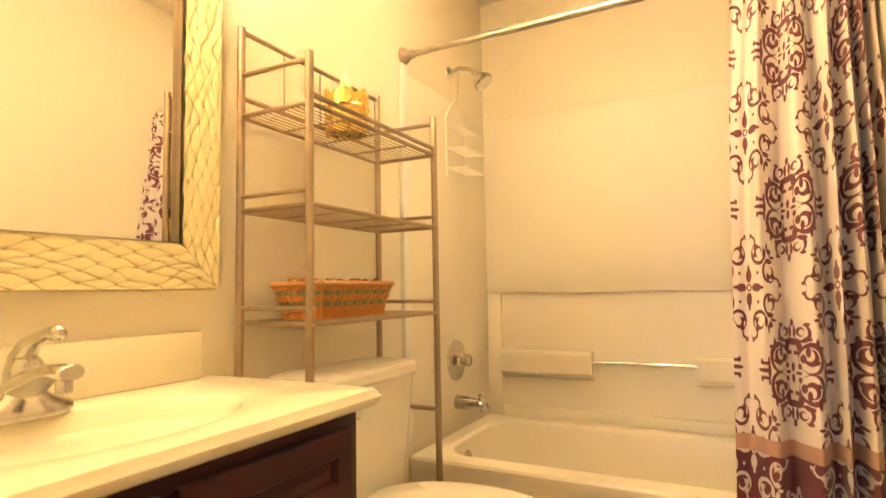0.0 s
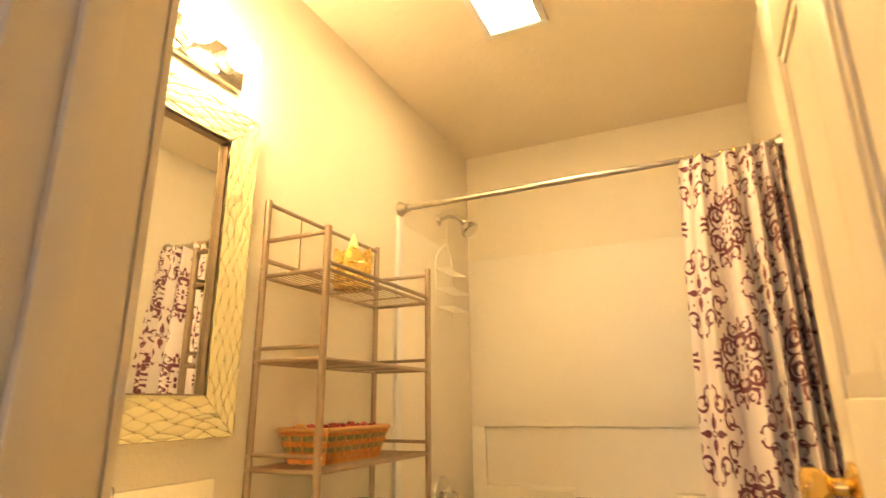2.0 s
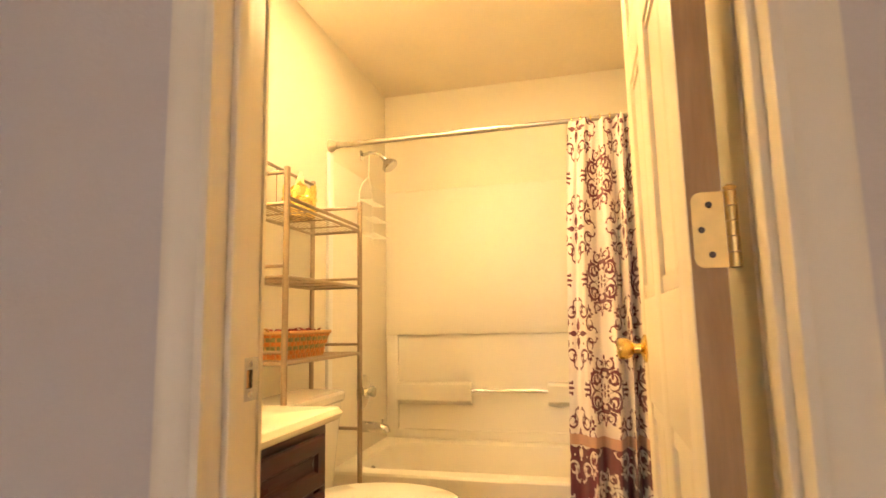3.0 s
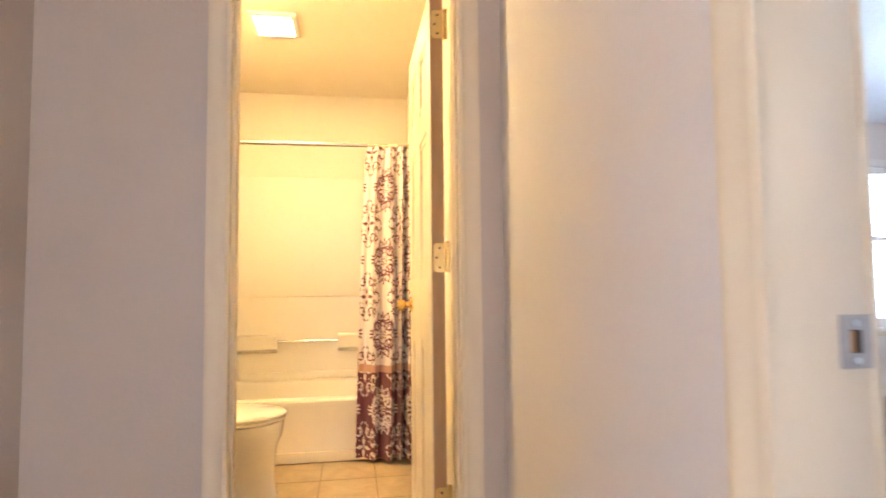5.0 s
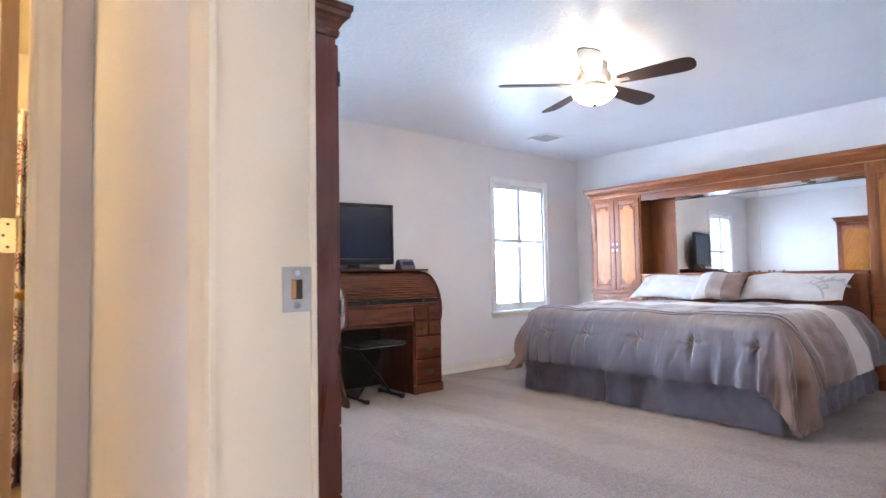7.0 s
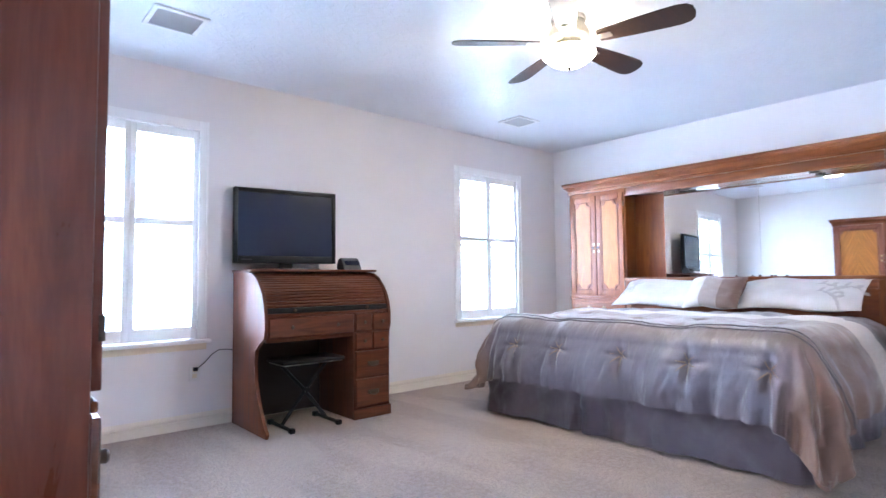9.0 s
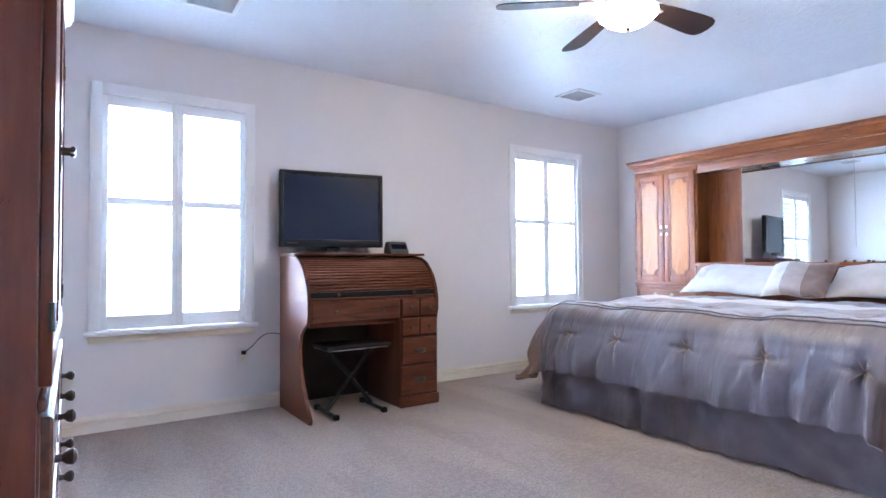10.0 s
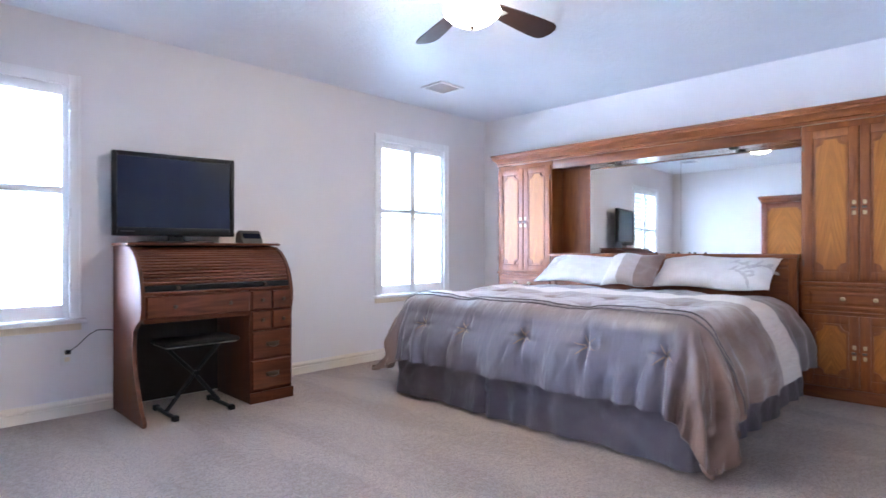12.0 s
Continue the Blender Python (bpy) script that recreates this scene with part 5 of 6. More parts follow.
def bridge():
    b = thing("mirror_bridge", (6.1, 1.14, 1.0), "honey oak bridge with crown moulding and mirrored back", "headboard unit")
    y0, y1, xf, xb = 0.072, 2.201, 5.965, 6.183
    part("fascia", box(bmesh.new(), xf, xf + 0.02, y0, y1, 1.865, 1.952, 0.002), M_OAKY, b)
    part("fascia_bead", box(bmesh.new(), xf - 0.006, xf + 0.004, y0, y1, 1.862, 1.874, 0.003), M_OAKY, b)
    part("soffit", box(bmesh.new(), xf + 0.0205, xb, y0, y1, 1.868, 1.884), M_GLOSS, b, "high-gloss soffit")
    prof = CROWN
    bm = bmesh.new()
    ya, yb_ = -0.62, 2.895
    rings(bm, [[(xf - d, yb_ + d, 1.953 + z) for d, z in prof], [(xf - d, ya - d, 1.953 + z) for d, z in prof]], False, True)
    rings(bm, [[(xb, yb_ + d, 1.953 + z) for d, z in prof], [(xf - d, yb_ + d, 1.953 + z) for d, z in prof]], True, False)
    box(bm, xf - 0.02, xb, ya, yb_, 2.055, 2.068)
    part("crown_moulding", bm, M_OAKY, b, smooth=False)
    bm = box(bmesh.new(), -0.003, 0.003, y0, 1.872, 0.98, 1.867)
    bmesh.ops.transform(bm, matrix=Matrix.Translation((6.140, 1.0, 0)) @ Matrix.Rotation(radians(0.5), 4, "Z") @ Matrix.Translation((0, 0, 1.42)) @ Matrix.Rotation(radians(0.3), 4, "Y") @ Matrix.Translation((0, -1.0, -1.42)), verts=bm.verts)
    part("glass", bm, M_MIRROR, b, "large plate mirror with a centre seam")
    part("back_panel", box(bmesh.new(), 6.150, 6.183, 1.876, y1, 0.10, 1.867), M_OAK, b)
    part("lower_back", box(bmesh.new(), 6.157, 6.183, y0, 1.8755, 0.10, 1.867), M_OAK, b)
    part("mirror_seam", box(bmesh.new(), 6.1355, 6.1372, 1.0, 1.003, 0.98, 1.867), M_STEEL, b)
    for y in (1.62, 0.55):
        part("puck_light", lathe(bmesh.new(), (6.06, y, 1.868), (0, 0, -1), [(0, 0.040), (0.010, 0.038), (0.014, 0.028), (0.014, 0.002)], 20), M_BRONZE, b, "unlit dark puck light")


bridge()


def bed():
    h = thing("headboard", (5.93, 1.13, 0), "honey oak panelled headboard with a moulded cap", "headboard")
    x0, x1, y0, y1 = 5.925, 5.962, 0.085, 2.19
    for y in (y0, y1 - 0.055):
        part("post", box(bmesh.new(), x0 - 0.012, x1, y, y + 0.055, 0, 0.992, 0.004), M_OAK, h)
    part("cap", box(bmesh.new(), x0 - 0.030, x1, y0 - 0.008, y1 + 0.008, 0.992, 1.022, 0.008), M_OAKY, h)
    part("rail", box(bmesh.new(), x0 - 0.006, x1, y0 + 0.056, y1 - 0.056, 0.92, 0.991, 0.003), M_OAKY, h)
    part("panel", box(bmesh.new(), x0 + 0.008, x1, y0 + 0.056, y1 - 0.056, 0.25, 0.919), M_OAKY, h)
    for y in (0.95, 0.86, 1.14):
        part("small_clip", lathe(bmesh.new(), (x1 - 0.012, y, 1.022), (0, 0, 1), [(0, 0.010), (0.008, 0.012), (0.014, 0.006)], 10), M_BRONZE, h)
    b = thing("bed", (5.0, 1.13, 0), "king bed with a pleated grey satin skirt", "bed")
    fx, hx, ya, yb_ = 3.965, 5.915, 0.085, 2.22
    part("mattress", box(bmesh.new(), fx + 0.14, hx, ya + 0.10, yb_ - 0.10, 0.36, 0.655, 0.05, 3), M_CREAM, b)
    part("box_spring", box(bmesh.new(), fx + 0.14, hx, ya + 0.10, yb_ - 0.10, 0.16, 0.359, 0.02), M_CREAM, b)
    for lx in (fx + 0.15, hx - 0.15):
        for ly in (ya + 0.15, yb_ - 0.15):
            part("leg", box(bmesh.new(), lx - 0.03, lx + 0.03, ly - 0.03, ly + 0.03, 0, 0.16), M_BLACK, b)
    # the skirt: pleated cloth on three sides
    n1, n2 = 130, 150
    path = [(hx - (hx - fx) * i / n1, ya, 0, -1) for i in range(n1)] + [(fx, ya + (yb_ - ya) * i / n2, -1, 0) for i in range(n2)] + [(fx + (hx - fx) * i / n1, yb_, 0, 1) for i in range(n1 + 1)]
    bm = bmesh.new()
    cols = []
    s = 0.0
    for i, (x, y, nx, ny) in enumerate(path):
        s = i * 0.0138
        fold = 0.010 * math.sin(s * 8.5 + 1.6 * math.sin(s * 2.1)) + 0.009 * math.sin(s * 30 + 3 * math.sin(s * 4.3)) + 0.012 * noise.noise(Vector((s * 11, 1.0, 0.0)))
        pleat = 0.034 * math.exp(-((s - 3.06) / 0.022) ** 2) - 0.014 * math.exp(-((s - 2.98) / 0.03) ** 2)
        col = []
        for j in range(12):
            t = j / 11
            o = (fold - pleat) * (0.3 + 0.9 * t) + 0.030 * t + 0.020 * noise.noise(Vector((s * 6 + 2.5 * t, t * 2.0, 4.0))) + 0.020 * noise.noise(Vector((s * 15 - 6.0 * t, t * 4.0, 8.0))) * math.sin(math.pi * min(1, t * 1.1))
            z = 0.375 - 0.362 * t + 0.004 * math.sin(s * 6)
            col.append(bm.verts.new((x + nx * o, y + ny * o, z)))
        cols.append(col)
    for a, c in zip(cols, cols[1:]):
        for j in range(11):
            bm.faces.new((a[j], c[j], c[j + 1], a[j + 1]))
    sk = part("skirt", bm, M_SKIRT, b, "grey satin bed skirt", angle=80)
    mod = sk.modifiers.new("thick", "SOLIDIFY")
    mod.thickness = 0.003


bed()


def comforter():
    c = thing("comforter", (5.0, 1.13, 0.7), "padded grey, taupe and cream striped comforter draped over the bed", "comforter")
    X0, Y0, Y1, ZT = 4.06, 0.12, 2.19, 0.722
    W = Y1 - Y0
    U0, U1, OV = -0.47, 1.52, 0.47
    tufts = [(-0.20, v) for v in (0.10, 0.52, 0.95, 1.42, 1.80)] + [(u, v) for u in (0.22, 0.52) for v in (0.28, 0.72, 1.18, 1.62)]
    nu, nv = 170, 230
    R = 0.12

    def fall(d):
        """How far out and down a sheet goes that runs d past the mattress edge."""
        if d < R * math.pi / 2:
            a = d / R
            return R * math.sin(a), R * (1 - math.cos(a))
        e = d - R * math.pi / 2
        return R + 0.40 * e, R + 0.94 * e

    def place(u, v):
        du = max(0.0, R * 0.6 - u) if u < R * 0.6 else 0.0
        dv = -v + R * 0.6 if v < R * 0.6 else (v - W + R * 0.6 if v > W - R * 0.6 else 0.0)
        sv = -1 if v < W / 2 else 1
        bx = X0 + max(u, R * 0.6)
        by = Y0 + min(max(v, R * 0.6), W - R * 0.6)
        d = math.hypot(du, dv)
        # pads between the tufts, and folds that grow down the drop
        pad = 0.012 * math.sin(u * 7.3 + 0.6) * math.sin(v * 6.9) + 0.005 * math.sin(v * 15 + 3 * u) + 0.012 * noise.noise(Vector((u * 3.5, v * 3.5, 2.0))) + 0.008 * noise.noise(Vector((u * 8, v * 11, 5.0)))
        dent = 0.0
        for tu, tv in tufts:
            q = (u - tu) ** 2 + (v - tv) ** 2
            if q < 0.06:
                ang = math.atan2(v - tv, u - tu)
                rr = math.sqrt(q)
                dent += 0.028 * math.exp(-q / 0.0012) + 0.022 * math.exp(-q / 0.009) * max(0, math.cos(ang * 4 + 0.6 * math.sin(9 * tv))) ** 4 + 0.006 * math.exp(-((v - tv) / 0.010) ** 2) * math.exp(-(u - tu) ** 2 / 0.006) * (1 if rr < 0.2 else 0)
        if d <= 0:
            return Vector((bx, by, ZT + 0.012 + pad - dent + 0.012 * math.exp(-((u - 1.0) / 0.3) ** 2)))
        d *= 1 + (0.18 if v < W / 2 else 0.06) * 2 * du * dv / (du * du + dv * dv + 1e-9) * min(1.0, d / 0.5)
        out, down = fall(min(d, 0.78 if v < W / 2 else 0.64))
        out += 0.062 * math.sin(math.pi * min(1.0, down / 0.47))
        ang = math.atan2(dv, du)
        nx, ny = -math.cos(ang), sv * math.sin(ang)
        grow = min(1.0, down / 0.4)
        corner = math.sin(2 * ang)
        ripple = grow * (0.014 * math.sin(v * 11 + 0.8) * math.cos(ang) + 0.016 * math.sin(u * 12 + 2.0) * math.sin(ang) + 0.040 * corner * math.sin(ang * 12 + 0.2 + 2.0 * down) + 0.012 * corner * math.sin(ang * 27 - 3.0 * down))
        for tu, tv in tufts[:5]:
            if abs(v - tv) < 0.2 and abs(u - tu) < 0.25 and ang < 0.5:
                ripple -= 0.026 * math.exp(-((v - tv - 0.10 * (u - tu)) / 0.016) ** 2) * math.exp(-((u - tu + 0.06) / 0.11) ** 2)
                ripple -= 0.016 * math.exp(-((v - tv - 0.07 + 0.35 * (u - tu)) / 0.015) ** 2) * math.exp(-((u - tu + 0.12) / 0.09) ** 2)
                ripple -= 0.014 * math.exp(-((v - tv + 0.06 - 0.25 * (u - tu)) / 0.014) ** 2) * math.exp(-((u - tu - 0.05) / 0.07) ** 2)
        ripple += grow * 0.022 * math.sin(31 * v + 6 * math.sin(3 * v)) * max(0.0, down - 0.12) * 3 * math.cos(ang)
        ripple += grow * 0.012 * math.sin(27 * u + 5 * math.sin(4 * u)) * math.sin(ang)
        o = out + ripple + (pad - dent) * 1.0
        z = ZT + 0.012 - down + (pad - dent) * max(0, 1 - down / R)
        z = max(z, 0.012 + 0.01 * (1 + math.sin(ang * 14)))
        return Vector((bx + nx * o, by + ny * o, z))
    bm = bmesh.new()
    uv = bm.loops.layers.uv.new("uv")
    grid = []
    for i in range(nu + 1):
        u = U0 + (U1 - U0) * i / nu
        grid.append([(bm.verts.new(place(u, -OV + (W + 2 * OV) * j / nv)), (u, -OV + (W + 2 * OV) * j / nv)) for j in range(nv + 1)])
    for i in range(nu):
        for j in range(nv):
            q = (grid[i][j], grid[i + 1][j], grid[i + 1][j + 1], grid[i][j + 1])
            f = bm.faces.new([p for p, _ in q])
            for lp, (_, w) in zip(f.loops, q):
                lp[uv].uv = w
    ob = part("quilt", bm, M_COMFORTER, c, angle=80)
    mod = ob.modifiers.new("thick", "SOLIDIFY")
    mod.thickness = 0.018
    for tu, tv in tufts[:5]:
        p = place(tu, tv)
        for q in range(6):
            g = q * math.pi / 3 + 0.3
            arm = [place(tu + r * math.cos(g), tv + r * math.sin(g)) + Vector((-0.004, 0, 0.001)) for r in (0.010, 0.034, 0.062)]
            part("tuft_thread", tube(bmesh.new(), arm, [0.004, 0.003, 0.001], 5), M_BUTTON, c)
        part("tuft_button", lathe(bmesh.new(), p + Vector((0.004, 0, 0)), (-1, 0, 0.1), [(0, 0.011), (0.006, 0.010), (0.009, 0.004)], 10), M_BUTTON, c)
    # the stitched piping along the foot edge
    for u in (0.02, 0.075):
        part("piping", tube(bmesh.new(), [place(u, -OV + 0.02 + (W + 2 * OV - 0.04) * j / 90) + Vector((0, 0, 0.004)) for j in range(91)], 0.005, 6), M_PIPING, c)


comforter()


def pillow(name, yc, hw, tilt, material, label, bands=(), z0=0.755, x=5.80, hh=0.205):
    p = thing(name, (x, yc, z0), label, "pillow")
    k = 22
    bm = bmesh.new()
    front, backv = [], []
    ct, st = math.cos(tilt), math.sin(tilt)
    for i in range(k + 1):
        rf, rb = [], []
        for j in range(k + 1):
            a, b = i / k * 2 - 1, j / k * 2 - 1
            pinch = 1 - 0.07 * (1 - abs(a) ** 2) * abs(b) ** 3 - 0.05 * (1 - b * b) * abs(a) ** 3
            puff = 0.07 * (1 + 0.22 * noise.noise(Vector((a * 2.2 + yc * 7, b * 2.2, 1.0)))) * (max(0, 1 - a ** 4) * max(0, 1 - b ** 4)) ** 0.6 + 0.006 * noise.noise(Vector((a * 6 + yc, b * 5, 3.0)))
            y, l = yc + a * hw * (1 - 0.04 * (1 - b * b)), b * hh * pinch * (1 - 0.05 * (1 - a * a))
            for lst, s in ((rf, -1), (rb, 1)):
                d = s * puff * (1.0 if s < 0 else 0.7)
                lst.append(bm.verts.new((x + (l + hh) * st + d * ct, y, z0 + (l + hh) * ct - d * st + 0.01 * math.sin(4 * a))))
        front.append(rf), backv.append(rb)
    for g in (front, backv):
        for i in range(k):
            for j in range(k):
                f = bm.faces.new((g[i][j], g[i + 1][j], g[i + 1][j + 1], g[i][j + 1]))
                m = 0
                for q, (lo, hi) in enumerate(bands):
                    if lo <= (i + 0.5) / k < hi:
                        m = q + 1
                f.material_index = m
    bmesh.ops.remove_doubles(bm, verts=bm.verts, dist=0.0015)
    part("cushion", bm, material, p, angle=80)

    def face(a, b, lift):
        """A point on the front of the cushion."""
        puff = 0.07 * (1 + 0.22 * noise.noise(Vector((a * 2.2 + yc * 7, b * 2.2, 1.0)))) * (max(0, 1 - a ** 4) * max(0, 1 - b ** 4)) ** 0.6 + 0.006 * noise.noise(Vector((a * 6 + yc, b * 5, 3.0))) + lift
        pinch = 1 - 0.07 * (1 - abs(a) ** 2) * abs(b) ** 3 - 0.05 * (1 - b * b) * abs(a) ** 3
        y, l = yc + a * hw * (1 - 0.04 * (1 - b * b)), b * hh * pinch * (1 - 0.05 * (1 - a * a))
        return (x + (l + hh) * st - puff * ct, y, z0 + (l + hh) * ct + puff * st + 0.01 * math.sin(4 * a))
    return p, face


rngp = random.Random(3)


def leaf_spray(p, face, a0, b0, turn, hw, hh, count):
    """Embroidered leaves off a curved stem, lying on the cushion's front."""
    stem = bmesh.new()
    pts = []
    for i in range(count * 2 + 1):
        t = i / (count * 2)
        g = turn + 0.9 * t
        pts.append((a0 + 0.19 * t * math.cos(g) / hw, b0 + 0.19 * t * math.sin(g) / hh, g))
    tube(stem, [face(a, b, 0.003) for a, b, _ in pts], 0.0025, 6)
    part("embroidered_stem", stem, M_GREYLEAF, p)
    for i, (a, b, g) in enumerate(pts[1:]):
        d = g + (0.75 if i % 2 else -0.75) * rngp.uniform(0.8, 1.2)
        ln, wd = rngp.uniform(0.055, 0.080), rngp.uniform(0.011, 0.016)
        bm = bmesh.new()
        rows = []
        for q in range(7):
            t = q / 6
            h = wd * math.sin(math.pi * t ** 0.8) + 0.0008
            rows.append([bm.verts.new(face(a + (t * ln * math.cos(d) - w * h * math.sin(d)) / hw, b + (t * ln * math.sin(d) + w * h * math.cos(d)) / hh, 0.0035 + 0.002 * (w == 0))) for w in (-1, 0, 1)])
        for r0, r1 in zip(rows, rows[1:]):
            for w in (0, 1):
                bm.faces.new((r0[w], r0[w + 1], r1[w + 1], r1[w]))
        part("embroidered_leaf", bm, M_GREYLEAF, p)


pa, face_a = pillow("king_pillow", 1.68, 0.45, 1.02, [M_CREAM], "cream sham pillow with grey leaf embroidery", x=5.54, z0=0.77)
pb, face_b = pillow("king_pillow", 0.60, 0.43, 1.02, [M_CREAM], "cream sham pillow with grey leaf embroidery", x=5.54, z0=0.77)
leaf_spray(pa, face_a, 0.55, -0.5, 0.5, 0.45, 0.205, 4)
leaf_spray(pa, face_a, 0.80, -0.6, 1.2, 0.45, 0.205, 3)
leaf_spray(pb, face_b, -0.32, -0.15, 2.9, 0.43, 0.205, 4)
leaf_spray(pb, face_b, -0.55, -0.05, 2.1, 0.43, 0.205, 3)
leaf_spray(pb, face_b, -0.30, 0.25, 2.7, 0.43, 0.205, 3)
pillow("throw_pillow", 1.175, 0.225, 0.80, [M_CREAM, M_BAND, M_CHOCO], "square throw pillow banded cream, taupe and brown", ((0.36, 0.66), (0.0, 0.36)), x=5.45, z0=0.765, hh=0.18)


def desk():
    d = thing("roll_top_desk", (2.84, 2.98, 0), "dark walnut roll-top desk, tambour closed", "desk")
    x0, x1, yb_ = 2.335, 3.345, 3.245
    side = [(yb_, 0), (2.655, 0), (2.640, 0.03), (2.700, 0.10), (2.775, 0.22), (2.835, 0.36), (2.845, 0.47), (2.825, 0.56), (2.760, 0.605), (2.690, 0.640), (2.672, 0.70),
            (2.676, 0.78), (2.690, 0.86), (2.720, 0.93), (2.765, 0.99), (2.825, 1.045), (2.900, 1.078), (3.00, 1.090), (yb_, 1.090)]
    for a in (x0, x1 - 0.024):
        pr = side if a == x0 else [(yb_, 0), (2.700, 0), (2.700, 0.62)] + side[10:]
        bm = prism(bmesh.new(), pr, "x", a, a + 0.024)
        bmesh.ops.bevel(bm, geom=[e for e in bm.edges if abs(e.verts[0].co.x - e.verts[1].co.x) < 1e-5], offset=0.003, segments=1, affect="EDGES")
        part("side_panel", bm, M_DESK, d, smooth=False)
    part("top", box(bmesh.new(), x0 - 0.012, x1 + 0.012, 2.885, yb_, 1.0905, 1.108, 0.005), M_DESKX, d)
    # the back carries the kneehole's shade in its colour
    part("back", box(bmesh.new(), x0 + 0.0245, x1 - 0.0245, 3.225, yb_ - 0.002, 0.02, 1.09), M_KNEEHOLE_SHADE, d)
    part("writing_top", box(bmesh.new(), x0 + 0.0245, x1 - 0.0245, 2.690, 3.2245, 0.785, 0.803, 0.003), M_DESKX, d)
    # the tambour: narrow slats over a curve
    curve = [(2.712, 0.842), (2.728, 0.90), (2.762, 0.96), (2.812, 1.012), (2.872, 1.052), (2.940, 1.076)]
    lens = [0]
    for p, q in zip(curve, curve[1:]):
        lens.append(lens[-1] + math.hypot(q[0] - p[0], q[1] - p[1]))
    k = 15

    def along(s):
        for i in range(len(curve) - 1):
            if s <= lens[i + 1] + 1e-9:
                f = (s - lens[i]) / (lens[i + 1] - lens[i])
                return Vector((0, curve[i][0] + f * (curve[i + 1][0] - curve[i][0]), curve[i][1] + f * (curve[i + 1][1] - curve[i][1])))
        return Vector((0, *curve[-1]))
    for i in range(k):
        p, q = along(lens[-1] * i / k), along(lens[-1] * (i + 1) / k)
        t = (q - p).normalized()
        n = Vector((0, -t.z, t.y))
        bm = bmesh.new()
        pts = [p + t * 0.001, p + t * 0.003 + n * 0.006, (p + q) / 2 + n * 0.009, q - t * 0.003 + n * 0.006, q - t * 0.001, q - n * 0.005, p - n * 0.005]
        rings(bm, [[(x, v.y, v.z) for v in pts] for x in (x0 + 0.026, x1 - 0.026)])
        part("tambour_slat", bm, M_DESKX, d, smooth=False)
    bar = part("tambour_rail", box(bmesh.new(), x0 + 0.026, x1 - 0.026, 2.692, 2.714, 0.804, 0.842, 0.004), M_BLACK, d, "dark tambour lift rail")
    for x in (2.55, 3.13):
        part("knob", lathe(bmesh.new(), (x, 2.692, 0.824), (0, -1, 0), [(0, 0.006), (0.010, 0.006), (0.016, 0.013), (0.024, 0.012), (0.026, 0.002)], 12), M_BRONZE, bar)

    def front(a, b, z0, z1, pulls, bail=False, y=2.698):
        bm = bmesh.new()
        rings(bm, [[(x, y - h, z) for x, z in ((a + i, z0 + i), (b - i, z0 + i), (b - i, z1 - i), (a + i, z1 - i))] for h, i in ((0, 0), (0.010, 0), (0.018, 0.008))])
        f = part("drawer", bm, M_DESKX, d, smooth=False)
        for x in pulls:
            zc = (z0 + z1) / 2
            if bail:
                part("bail_plate", box(bmesh.new(), x - 0.05, x + 0.05, y - 0.020, y - 0.018, zc - 0.014, zc + 0.016, 0.0006), M_BRONZE, f)
                part("bail", tube(bmesh.new(), [(x - 0.038, y - 0.020, zc + 0.006), (x - 0.036, y - 0.034, zc - 0.010), (x, y - 0.038, zc - 0.020), (x + 0.036, y - 0.034, zc - 0.010), (x + 0.038, y - 0.020, zc + 0.006)], 0.0038, 8), M_BRONZE, f)
            else:
                part("knob", lathe(bmesh.new(), (x, y - 0.018, zc), (0, -1, 0), [(0, 0.006), (0.008, 0.006), (0.014, 0.013), (0.021, 0.012), (0.023, 0.002)], 12), M_BRONZE, f)
    front(2.366, 3.020, 0.640, 0.778, (2.53, 2.88))
    part("apron", box(bmesh.new(), 2.360, 3.024, 2.706, 2.724, 0.612, 0.784, 0.002), M_DESKX, d)
    px0, px1 = 3.028, x1 - 0.002
    part("pedestal", box(bmesh.new(), px0, x1 - 0.0245, 2.700, 3.2245, 0.0, 0.784, 0.002), M_DESK, d)
    part("pedestal_base", box(bmesh.new(), px0 - 0.008, x1 + 0.006, 2.682, 2.699, 0.0, 0.075, 0.005), M_DESKX, d)
    mid = (px0 + px1) / 2
    front(px0 + 0.008, mid - 0.003, 0.648, 0.778, ((px0 + mid) / 2,))
    front(mid + 0.003, px1 - 0.008, 0.648, 0.778, ((px1 + mid) / 2,))
    front(px0 + 0.008, mid - 0.003, 0.510, 0.636, ((px0 + mid) / 2,))
    front(mid + 0.003, px1 - 0.008, 0.510, 0.636, ((px1 + mid) / 2,))
    front(px0 + 0.008, px1 - 0.008, 0.306, 0.498, (mid,), True)
    front(px0 + 0.008, px1 - 0.008, 0.090, 0.294, (mid,), True)


desk()


